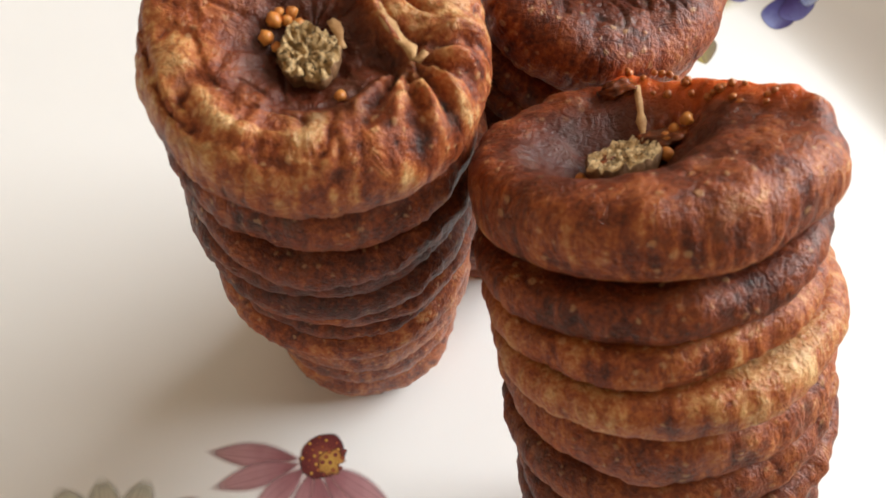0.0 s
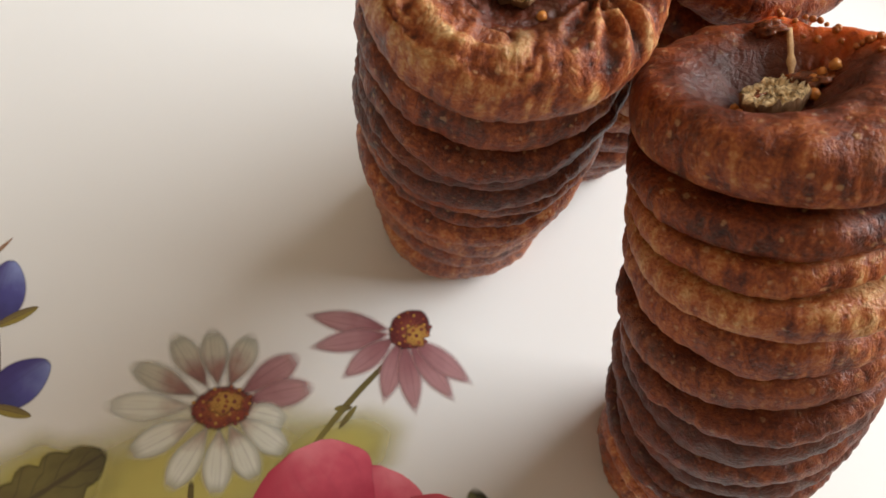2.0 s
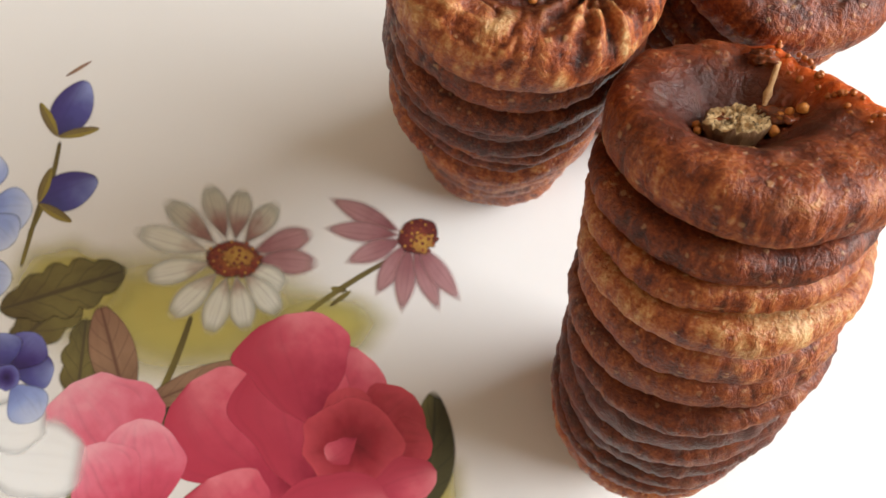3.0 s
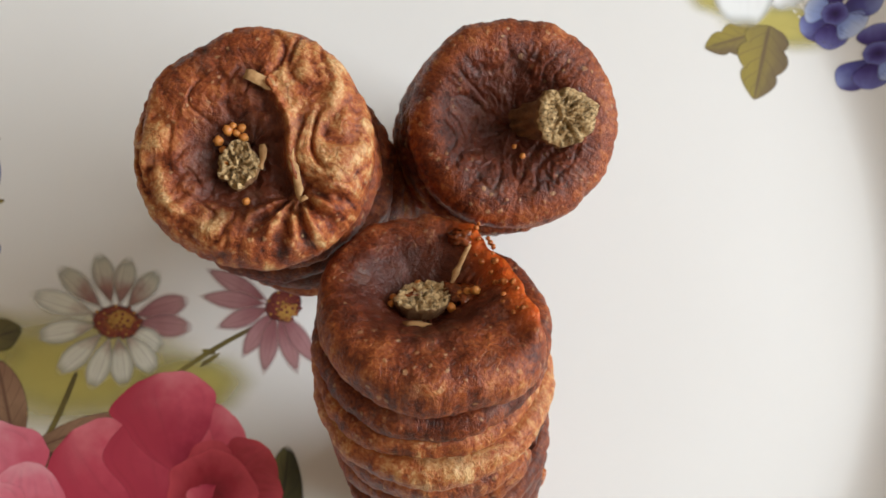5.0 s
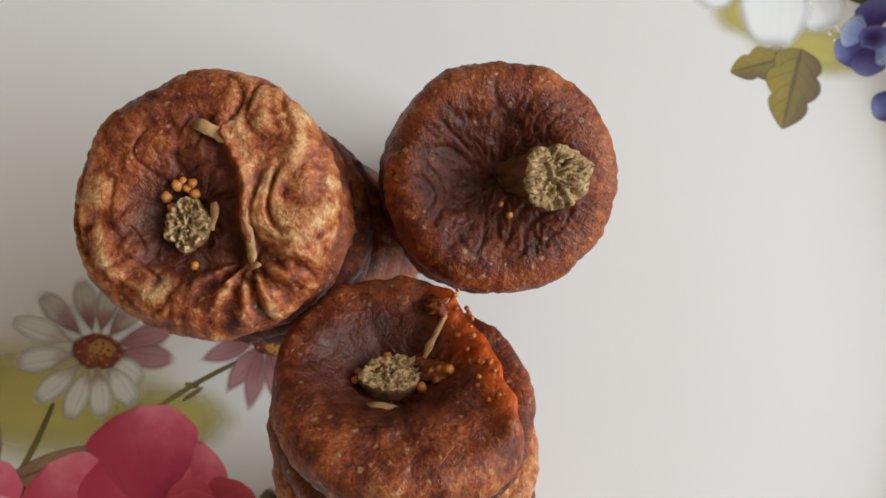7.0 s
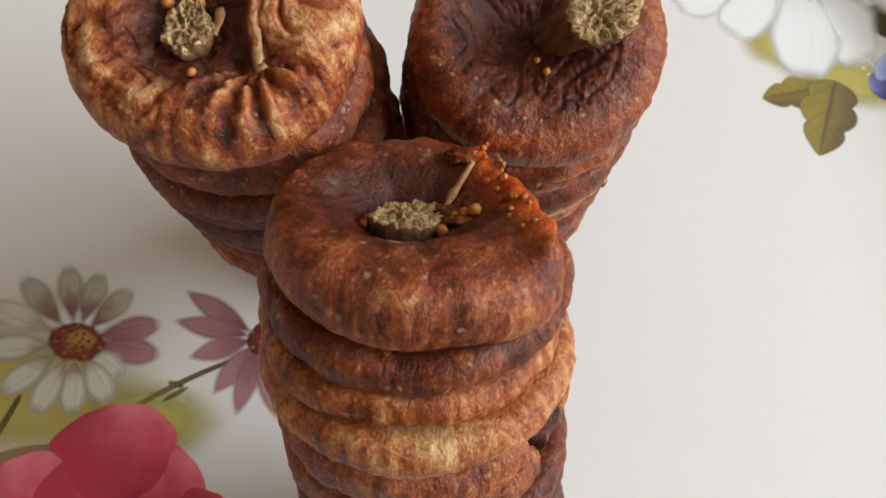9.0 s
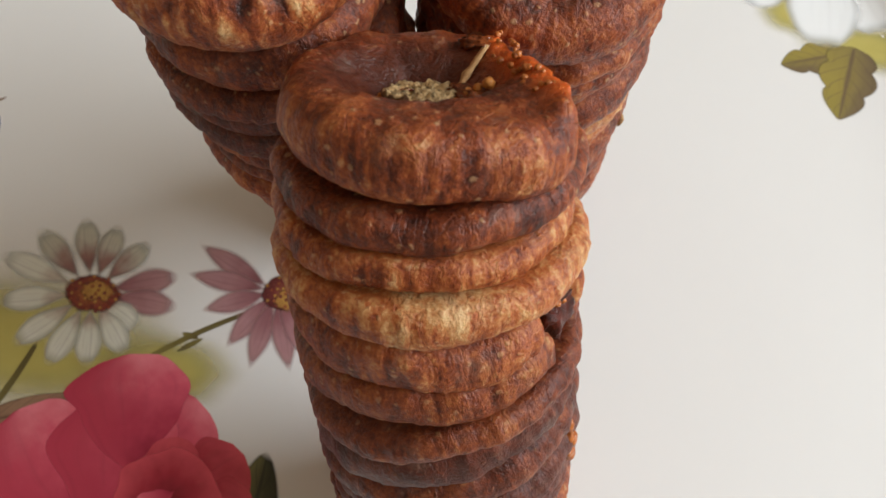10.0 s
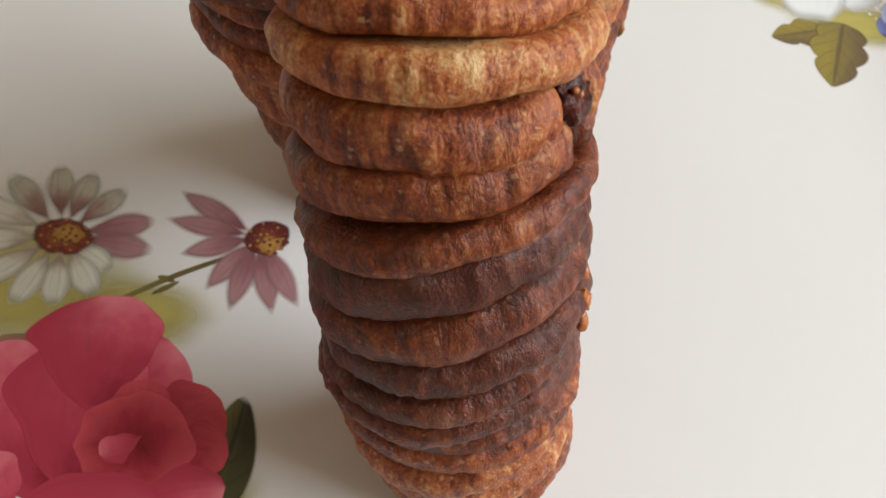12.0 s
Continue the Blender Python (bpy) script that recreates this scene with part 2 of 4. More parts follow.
OCHRE = ink("print_ochre", [(0.0, (0.46, 0.27, 0.06)), (0.6, (0.38, 0.19, 0.05)), (1.0, (0.30, 0.11, 0.04))], edge=0.35, streak=0.3)
CONE2 = ink("print_cone", [(0.0, (0.22, 0.06, 0.04)), (0.5, (0.16, 0.035, 0.03)), (1.0, (0.09, 0.018, 0.02))], streak=0.6)
ROSE = ink("print_rose", [(0.0, (0.24, 0.012, 0.035)), (0.35, (0.46, 0.04, 0.085)), (0.7, (0.66, 0.10, 0.155)), (1.0, (0.78, 0.22, 0.27))], edge=0.015, streak=0.2, across=(0.48, 0.045, 0.085))
ROSE_DARK = ink("print_rose_dark", [(0.0, (0.18, 0.008, 0.018)), (0.5, (0.36, 0.025, 0.045)), (1.0, (0.60, 0.08, 0.11))], edge=0.015, streak=0.35)
PEONY = ink("print_peony", [(0.0, (0.42, 0.03, 0.06)), (0.4, (0.64, 0.095, 0.16)), (0.75, (0.76, 0.21, 0.29)), (1.0, (0.82, 0.36, 0.43))], edge=0.015, streak=0.3)
BLUE = ink("print_blue", [(0.0, (0.035, 0.03, 0.11)), (0.5, (0.085, 0.085, 0.28)), (1.0, (0.26, 0.31, 0.58))], across=(0.06, 0.045, 0.18))
PALE_BLUE = ink("print_pale_blue", [(0.0, (0.12, 0.16, 0.42)), (0.5, (0.28, 0.36, 0.66)), (1.0, (0.55, 0.62, 0.78))])
VIOLET = ink("print_violet", [(0.0, (0.02, 0.012, 0.05)), (0.45, (0.06, 0.04, 0.18)), (1.0, (0.17, 0.18, 0.45))])
LEAF = ink("print_leaf", [(0.0, (0.09, 0.065, 0.03)), (0.5, (0.18, 0.15, 0.055)), (1.0, (0.10, 0.085, 0.04))], vein=(0.06, 0.045, 0.03))
DARK_LEAF = ink("print_dark_leaf", [(0.0, (0.05, 0.045, 0.02)), (0.5, (0.075, 0.07, 0.03)), (1.0, (0.04, 0.04, 0.02))], vein=(0.03, 0.03, 0.02), across=(0.16, 0.15, 0.06))
OLIVE = ink("print_olive_leaf", [(0.0, (0.24, 0.19, 0.06)), (0.5, (0.30, 0.235, 0.055)), (1.0, (0.27, 0.215, 0.05))], vein=(0.11, 0.07, 0.05), edge=0.1, across=(0.16, 0.115, 0.06))
BROWN_LEAF = ink("print_brown_leaf", [(0.0, (0.16, 0.085, 0.05)), (0.5, (0.32, 0.19, 0.12)), (1.0, (0.26, 0.14, 0.09))], vein=(0.11, 0.05, 0.035))
SPRIG = ink("print_sprig", [(0.0, (0.10, 0.075, 0.03)), (1.0, (0.22, 0.18, 0.05))], edge=0.3)
WASH = ink("print_yellow_wash", [(0.0, (0.47, 0.40, 0.11)), (1.0, (0.53, 0.47, 0.15))], edge=0.8, streak=0.1, alpha=1.0)
SNOW = ink("print_snow_petal", [(0.0, (0.68, 0.71, 0.73)), (0.4, (0.82, 0.84, 0.85)), (1.0, (0.82, 0.83, 0.83))], rimline=(0.74, 0.76, 0.77), edge=0.35, streak=0.1)
SCARLET = ink("print_scarlet", [(0.0, (0.5, 0.04, 0.03)), (1.0, (0.66, 0.13, 0.09))])


# ---- building helpers ----
def mesh(name, verts, faces, material, smooth=True):
    me = bpy.data.meshes.new(name)
    me.from_pydata([tuple(map(float, v)) for v in verts], [], faces)
    me.materials.append(material)
    if smooth:
        me.polygons.foreach_set("use_smooth", [True] * len(me.polygons))
    return me


def floats(me, name, values):
    a = me.attributes.new(name, "FLOAT", "POINT")
    a.data.foreach_set("value", [float(v) for v in values])


def part(name, me, parent=None, label=""):
    ob = new(name, me)
    if parent:
        ob.parent = parent
    return tagged(ob, label=label)


def grid_faces(rows, cols, closed):
    out = []
    for i in range(rows - 1):
        for j in range(cols if closed else cols - 1):
            k = (j + 1) % cols
            out.append((i * cols + j, i * cols + k, (i + 1) * cols + k, (i + 1) * cols + j))
    return out


def box(bm, x0, x1, y0, y1, z0, z1):
    vs = [bm.verts.new((x, y, z)) for x in (x0, x1) for y in (y0, y1) for z in (z0, z1)]
    for f in ((0, 1, 3, 2), (4, 6, 7, 5), (0, 4, 5, 1), (2, 3, 7, 6), (0, 2, 6, 4), (1, 5, 7, 3)):
        bm.faces.new([vs[i] for i in f])


def boxes(name, material, *dims):
    bm = bmesh.new()
    for d in dims:
        box(bm, *d)
    bmesh.ops.recalc_face_normals(bm, faces=bm.faces)
    me = bpy.data.meshes.new(name)
    bm.to_mesh(me)
    bm.free()
    me.materials.append(material)
    return new(name, me)


def smoothstep(a, b, x):
    t = min(1.0, max(0.0, (x - a) / (b - a)))
    return t * t * (3 - 2 * t)


# ---- the room: plain walls that close the place ----
TABLE = -0.0085
FLOOR = TABLE - 0.75
W = WIN
room = [
    boxes("floor", WOOD, (-1.7, 1.62, -1.8, 1.8, FLOOR - 0.1, FLOOR)),
    boxes("ceiling", WALL, (-1.7, 1.62, -1.8, 1.8, 1.75, 1.85)),
    boxes("wall_back", WALL, (-1.7, -1.6, -1.8, 1.8, FLOOR, 1.75)),
    boxes("wall_side_1", WALL, (-1.6, 1.5, -1.8, -1.7, FLOOR, 1.75)),
    boxes("wall_side_2", WALL, (-1.6, 1.5, 1.7, 1.8, FLOOR, 1.75)),
    boxes("wall_window", WALL, (1.5, 1.62, -1.8, W["y0"], FLOOR, 1.75), (1.5, 1.62, W["y1"], 1.8, FLOOR, 1.75),
          (1.5, 1.62, W["y0"], W["y1"], FLOOR, W["z0"]), (1.5, 1.62, W["y0"], W["y1"], W["z1"], 1.75)),
]
for ob, text, cat in zip(room, ("brown wooden floor under the table", "plain cream ceiling", "plain cream wall", "plain cream wall",
                                "plain cream wall", "plain cream wall with a window opening"), ("floor", "ceiling", "wall", "wall", "wall", "wall")):
    ob.matrix_world = ROOM
    tagged(ob, text, cat, kind="structure")
table = tagged(new("table"), "brown wooden table under the plate", "table")
table.matrix_world = ROOM
boxes("tabletop", WOOD, (-0.45, 0.45, -0.6, 0.6, TABLE - 0.03, TABLE)).parent = table
for x in (-0.43, 0.37):
    for y in (-0.58, 0.52):
        boxes("leg", WOOD, (x, x + 0.06, y, y + 0.06, FLOOR, TABLE - 0.03)).parent = table

# ---- the plate ----
PC = (0.015, 0.125)        # its centre
FLAT = 0.203               # radius of the flat bottom


def rise(x, y):
    """Height of the plate's upper face."""
    r = math.hypot(x - PC[0], y - PC[1]) - FLAT
    if r <= 0:
        return 0.0
    return 0.024 * smoothstep(0.0, 0.05, r) + max(0.0, r - 0.03) * 0.06


plate = tagged(new("plate"), "round white glazed plate with printed flower sprays", "plate")
prof = [(r, 0.0) for r in (0.0, 0.05, 0.1, 0.15, 0.18, 0.195)]
prof += [(FLAT + d, rise(PC[0] + FLAT + d, PC[1])) for d in np.linspace(0, 0.062, 22)]
tip = prof[-1]
prof += [(tip[0] + 0.0014, tip[1] - 0.0006), (tip[0] + 0.0018, tip[1] - 0.002), (tip[0] + 0.001, tip[1] - 0.0034)]
prof += [(FLAT + d + 0.002, rise(PC[0] + FLAT + d, PC[1]) - 0.0045) for d in np.linspace(0.055, 0.002, 12)]
prof += [(0.17, -0.0045), (0.168, -0.0085), (0.162, -0.0085), (0.16, -0.0045), (0.0, -0.0045)]
N = 160
pv = [(PC[0] + r * math.cos(2 * math.pi * j / N), PC[1] + r * math.sin(2 * math.pi * j / N), z) for r, z in prof for j in range(N)]
part("body", mesh("body", pv, [f[::-1] for f in grid_faces(len(prof), N, True)], GLAZE), plate)


PRINTED = []


def shape(name, base, tip, width, material, parent, layer, label="", fat=0.5, blunt=0.6, wave=0.0, serrate=0, bend=0.0, seed=0, nu=13, nv=22):
    """A printed petal or leaf lying on the plate, from base to tip (mm), with its colours running along it."""
    PRINTED.append(name)
    layer += 0.02 * (len(PRINTED) % 40)
    b, t = Vector(base) / 1000, Vector(tip) / 1000
    d, wide = t - b, width / 1000
    side = Vector((-d.y, d.x)).normalized()
    verts, uvs, ins = [], [], []
    for i in range(nv):
        v = i / (nv - 1)
        s = v ** (math.log(0.5) / math.log(fat))
        w = max(0.0, math.sin(math.pi * min(1, max(0, s)))) ** blunt
        if serrate:
            w *= 0.74 + 0.26 * abs(math.sin(math.pi * (v * serrate + 0.15))) ** 0.7
        for j in range(nu):
            u = 2 * j / (nu - 1) - 1
            e = 1 + wave * noise.noise(((1.5 if u > 0 else -1.5) + seed * 3.7, v * 4, seed * 1.3)) * 2
            p = b + d * (v + 0.8 * wave * noise.noise((u * 2 + seed, 7.0, v)) * v * (1 - v)) + side * (u * 0.5 * wide * w * e + bend / 1000 * math.sin(math.pi * v))
            verts.append((p.x, p.y, rise(p.x, p.y) + 0.00004 * layer))
            uvs.append(((u + 1) / 2, v))
            ins.append(min((1 - abs(u)) * max(w, 0.15), 2.2 * (1 - v), 3 * v + 0.05) if v not in (0, 1) else 0)
    me = mesh(name, verts, grid_faces(nv, nu, False), material)
    layer_uv = me.uv_layers.new(name="UVMap")
    for loop in me.loops:
        layer_uv.data[loop.index].uv = uvs[loop.vertex_index]
    floats(me, "inside", ins)
    if me.polygons[0].normal.z < 0:
        me.flip_normals()
    return part(name, me, parent, label)


def disc(name, c, rx, ry, turn, material, parent, layer, label="", seed=0, ragged=0.06):
    verts, uvs, ins, rings, n = [], [], [], 9, 40
    PRINTED.append(name)
    layer += 0.02 * (len(PRINTED) % 40)
    ca, sa = math.cos(radians(turn)), math.sin(radians(turn))
    for i in range(rings):
        q = i / (rings - 1)
        for j in range(n):
            a = 2 * math.pi * j / n
            k = q * (1 + ragged * 2 * noise.noise((math.cos(a) * 2 + seed, math.sin(a) * 2, seed * 2.1)))
            x, y = rx * k * math.cos(a) / 1000, ry * k * math.sin(a) / 1000
            x, y = c[0] / 1000 + x * ca - y * sa, c[1] / 1000 + x * sa + y * ca
            verts.append((x, y, rise(x, y) + 0.00004 * layer))
            uvs.append((j / n, q))
            ins.append(1 - q)
    me = mesh(name, verts, grid_faces(rings, n, True), material)
    layer_uv = me.uv_layers.new(name="UVMap")
    for loop in me.loops:
        layer_uv.data[loop.index].uv = uvs[loop.vertex_index]
    floats(me, "inside", ins)
    return part(name, me, parent, label)


def petals(eye, c, start, tips, width, materials, layer, fat=0.6, blunt=0.75):
    for i, t in enumerate(tips):
        b = Vector(c) + (Vector(t) - Vector(c)) * start
        shape("petal", b, t, width, materials[i % len(materials)], eye, layer, fat=fat, blunt=blunt, seed=i)


# printed spray with daisy, coneflower, rose, peony and blue flowers
for c, rx, ry, a, s in (((-28, 40), 50, 25, 30, 1), ((8, 58), 24, 14, 35, 2), ((-62, 28), 22, 18, 20, 3), ((40, 30), 24, 16, 40, 4), ((60, 30), 14, 20, 0, 6)):
    disc("yellow_wash", c, rx, ry, a, WASH, plate, 1 + s * 0.1, "soft yellow printed wash", seed=s)
shape("stalk", (-27, 41), (-20, 8), 2.2, SPRIG, plate, 2.2, "printed green stalk", blunt=0.15, bend=1.0)
shape("stalk", (14, 87), (0, 55), 1.9, SPRIG, plate, 2.2, "printed green stalk", blunt=0.15, bend=-0.8)
shape("sprig", (8, 71), (3, 69), 2.0, SPRIG, plate, 2.3)
shape("sprig", (6, 64), (9, 72), 1.8, SPRIG, plate, 2.3)
shape("printed_leaf", (-74, 12), (-50, 42), 19, LEAF, plate, 2.4, "printed olive leaf", serrate=5, seed=3)
shape("printed_leaf", (-64, 4), (-58, 36), 18, LEAF, plate, 2.35, "printed olive leaf", serrate=4, seed=5)
shape("printed_leaf", (-38, 0), (-52, 24), 13, LEAF, plate, 2.45, "printed olive leaf", serrate=4, seed=6)
shape("printed_leaf", (-27, 9), (-51, 29), 14, BROWN_LEAF, plate, 2.6, "printed brown leaf", seed=4)
shape("printed_leaf", (-24, 10), (-5, 38), 9, BROWN_LEAF, plate, 2.6, "printed brown leaf", seed=7)
shape("printed_leaf", (-20, 20), (-6, -4), 18, DARK_LEAF, plate, 2.5, "printed dark green leaf", seed=8)
shape("printed_leaf", (56, 16), (46, 60), 17, DARK_LEAF, plate, 2.5, "printed dark green leaf", seed=9, bend=-5)
shape("printed_leaf", (-16, -30), (-22, -8), 16, DARK_LEAF, plate, 2.5, "printed dark green leaf", seed=10)
daisy = disc("printed_daisy", (-26.0, 61), 9.2, 6.3, 27, CONE, plate, 4.2, "printed white daisy with a brown eye")
petals(daisy, (-26.5, 61), 0.14, ((-47, 77), (-37, 82), (-25, 84), (-55, 65)), 10.2, (GREY_PETAL,), 3.0)
petals(daisy, (-26.5, 61), 0.14, ((-10, 81.5), (-3, 74)), 10.4, (MAUVE_PETAL,), 3.3)
petals(daisy, (-26.5, 61), 0.14, ((-7, 62), (-4, 54), (-10, 44), (-19, 37), (-32, 35), (-46, 41), (-57, 52)), 10.4, (WHITE_PETAL,), 3.5)
coneflower = disc("printed_coneflower", (17, 97.5), 7.0, 5.8, 62, CONE2, plate, 4.2, "printed mauve coneflower with a brown cone")
petals(coneflower, (15, 96), 0.06, ((-14, 92.5), (-10, 83), (2, 77), (16, 73.5), (26, 73), (36, 80), (40, 86.5)), 8.6, (MAUVE_PETAL,), 3.0, 0.5, 0.95)
disc("eye_speckle", (-25.4, 62.6), 6.0, 3.6, 27, OCHRE, daisy, 5.2, "ochre printed speckle", ragged=0.15)
disc("eye_speckle", (19.4, 96.4), 4.4, 3.6, 62, OCHRE, coneflower, 5.2, "ochre printed speckle", ragged=0.2)
for k in range(46):
    a, q = k * 2.39996, math.sqrt((k + 0.5) / 46)
    c, s = math.cos(radians(27)), math.sin(radians(27))
    x, y = 8.4 * q * math.cos(a), 5.6 * q * math.sin(a)
    disc("floret", (-26 + x * c - y * s, 61 + x * s + y * c), 0.6, 0.6, 0, (CONE, OCHRE, CONE2)[k % 3], daisy, 6.2)
for k in range(30):
    a, q = k * 2.39996, math.sqrt((k + 0.5) / 30)
    disc("floret", (17.3 + 6 * q * math.cos(a), 97.3 + 5.4 * q * math.sin(a)), 0.6, 0.6, 0, (CONE, OCHRE, CONE2)[k % 3], coneflower, 6.2)
rose = disc("printed_rose", (34, 34), 15, 13, 20, ROSE_DARK, plate, 3.6, "printed red rose in full bloom", ragged=0.12)
for k, (b, t, w, m, ly) in enumerate((((22, 32), (-4, 55), 34, ROSE, 3.0), ((22, 30), (20, 58), 26, ROSE, 3.15), ((30, 10), (-16, 24), 34, ROSE, 3.3),
                                      ((30, 14), (2, 47), 36, ROSE, 3.5), ((36, 32), (42, 55), 20, ROSE_DARK, 3.75), ((36, 32), (54, 46), 15, ROSE_DARK, 3.85),
                                      ((36, 30), (24, 47), 16, ROSE_DARK, 3.95), ((38, 30), (36, 46), 11, ROSE, 4.1), ((38, 28), (48, 38), 10, ROSE, 4.2),
                                      ((42, 20), (59, 40), 13, ROSE, 4.3), ((20, -8), (52, 26), 26, ROSE, 4.45), ((30, -10), (4, 4), 30, ROSE, 4.6),
                                      ((34, 36), (30, 26), 8, ROSE, 4.8))):
    shape("petal", b, t, w, m, rose, ly, fat=0.68, blunt=0.5, wave=0.16, seed=20 + k, nu=17, nv=26)
peony = shape("printed_peony", (-8, -10), (-44, 6), 32, PEONY, plate, 3.2, "printed pink peony", fat=0.62, blunt=0.45, wave=0.25, seed=41)
shape("petal", (-4, -14), (-22, 8), 24, PEONY, peony, 3.3, fat=0.6, blunt=0.5, wave=0.12, seed=42)
shape("petal", (-6, -18), (-30, -6), 20, PEONY, peony, 3.4, fat=0.6, blunt=0.5, wave=0.12, seed=43)
white = shape("printed_white_flower", (-58, -26), (-26, -10), 24, SNOW, plate, 3.6, "printed white flower", fat=0.65, blunt=0.45, wave=0.15, seed=51)
shape("petal", (-60, -18), (-42, -6), 18, SNOW, white, 3.65, fat=0.6, blunt=0.5, wave=0.1, seed=52)
shape("petal", (-78, -14), (-54, 2), 18, SNOW, white, 3.7, fat=0.65, blunt=0.45, wave=0.1, seed=53)
for k, (b, t, w, m) in enumerate((((-92, 64), (-96, 84), 13, BLUE), ((-84, 44), (-74, 60), 13, BLUE))):
    bud = shape("printed_bud", b, t, w, m, plate, 3.2, "printed blue flower bud", fat=0.45, seed=60 + k)
    d = Vector(t) - Vector(b)
    for a in (50, -55):
        e = Vector(b) + (Matrix.Rotation(radians(a), 2) @ d) * 0.62
        shape("sepal", b, e, 3.2, OLIVE, bud, 3.3, seed=k)
shape("stalk", (-91, 64), (-80, 33), 1.7, SPRIG, plate, 2.2, "printed green stalk", blunt=0.15, bend=1.5)
shape("stalk", (-84, 45), (-76, 25), 1.5, SPRIG, plate, 2.2, "printed green stalk", blunt=0.15)
shape("tendril", (-102, 81), (-98.5, 90), 1.2, BROWN_LEAF, plate, 2.2, "fine printed brown tendril")
blossom = disc("printed_blue_blossom", (-98, 32), 5, 5, 0, VIOLET, plate, 3.6, "printed pale blue blossom")
petals(blossom, (-98, 32), 0.1, ((-106, 50), (-84, 42), (-82, 30), (-90, 18), (-112, 30)), 15, (PALE_BLUE,), 3.2, 0.62)
blossom = disc("printed_blue_blossom", (-60, -2), 4, 4, 0, VIOLET, plate, 4.6, "printed blue blossom")
petals(blossom, (-60, -2), 0.1, ((-51, 8), (-60, 13), (-45, -7), (-70, 7)), 13, (BLUE, VIOLET, PALE_BLUE), 4.0, 0.62)
blossom = disc("printed_blue_blossom", (-88, 14), 4, 4, 0, VIOLET, plate, 3.4, "printed pale blue blossom")
petals(blossom, (-88, 14), 0.1, ((-76, 22), (-78, 8), (-96, 4), (-100, 20)), 12, (PALE_BLUE,), 3.0, 0.62)

# printed spray near the rim: white flower, olive leaves, violet flowers
disc("yellow_wash", (112, 296), 30, 13, 30, WASH, plate, 1, "soft yellow printed wash", seed=11)
disc("yellow_wash", (84, 292), 16, 12, 30, WASH, plate, 1.1, "soft yellow printed wash", seed=12)
shape("printed_leaf", (107.5, 293), (118, 262), 22, OLIVE, plate, 2.6, "printed olive leaf with brown veins", fat=0.36, serrate=3, seed=12)
shape("printed_leaf", (106, 288), (91, 269), 14, OLIVE, plate, 2.5, "printed olive leaf with brown veins", fat=0.4, serrate=3, seed=13)
lily = shape("printed_white_flower", (76, 324), (100, 285), 30, SNOW, plate, 3.2, "printed white flower with a scarlet heart", fat=0.6, blunt=0.5, wave=0.08, seed=14)
for k, (b, t, w) in enumerate((((78, 326), (113, 304), 26), ((70, 318), (67, 283), 22), ((60, 312), (45, 281), 22), ((92, 345), (116, 328), 22))):
    shape("petal", b, t, w, SNOW, lily, 3.1 - 0.05 * k, fat=0.62, blunt=0.5, wave=0.08, seed=15 + k)
for k in range(7):
    shape("stamen", (70 + k * 0.8, 322), (66 + k * 2.6, 310 + 1.3 * k), 2.6, SCARLET, lily, 3.6, seed=k)
shape("printed_leaf", (100, 322), (128, 326), 14, DARK_LEAF, plate, 2.4, "printed dark leaf", seed=19)
for c, tips in (((126, 310), ((120, 297), (132, 297), (138, 308), (136, 322), (118, 322), (115, 308))), ((147, 303), ((143, 286), (152, 290), (159, 300), (154, 313), (140, 312)))):
    violet = disc("printed_violet", c, 5, 4.5, 0, VIOLET, plate, 3.5, "printed violet-blue flower")
    petals(violet, c, 0.08, tips, 13, (BLUE, VIOLET, PALE_BLUE), 3.0, 0.62)

# ---- the figs ----
H = 0.138
STACKS = {  # foot x, y; head x, y; bow x, y; radius at foot, middle, head
    "front": (0.0991, 0.0872, 0.0601, 0.1069, 0.0068, -0.0122, 0.0221, 0.0260, 0.0231),
    "left": (0.0212, 0.1412, 0.0148, 0.1130, 0.0003, -0.0039, 0.0232, 0.0249, 0.0227),
    "back": (0.0499, 0.1800, 0.0550, 0.1482, -0.0047, -0.0005, 0.0190, 0.0250, 0.0204),
}


def axis(key, s):
    """Centre, radius and upward direction at share s of a leaning stack's height."""
    bx, by, tx, ty, mx, my, r0, r1, r2 = STACKS[key]
    c = Vector((bx + (tx - bx) * s + mx * 4 * s * (1 - s), by + (ty - by) * s + my * 4 * s * (1 - s), H * s))
    r = r0 * (1 - s) * (1 - 2 * s) + r1 * 4 * s * (1 - s) + r2 * s * (2 * s - 1)
    up = Vector((tx - bx + mx * 4 * (1 - 2 * s), ty - by + my * 4 * (1 - 2 * s), H)).normalized()
    return c, r, up


def fig_pose(key, s, tilt=(0, 0), off=(0, 0)):
    c, r, up = axis(key, s)
    x = (Vector((1, 0, 0)) - up * up.x).normalized()
    m = Matrix((x, up.cross(x), up)).transposed().to_4x4()
    return Matrix.Translation(c + Vector((*off, 0))) @ m @ pose(0, 0, 0, tilt[0], tilt[1], 0), r


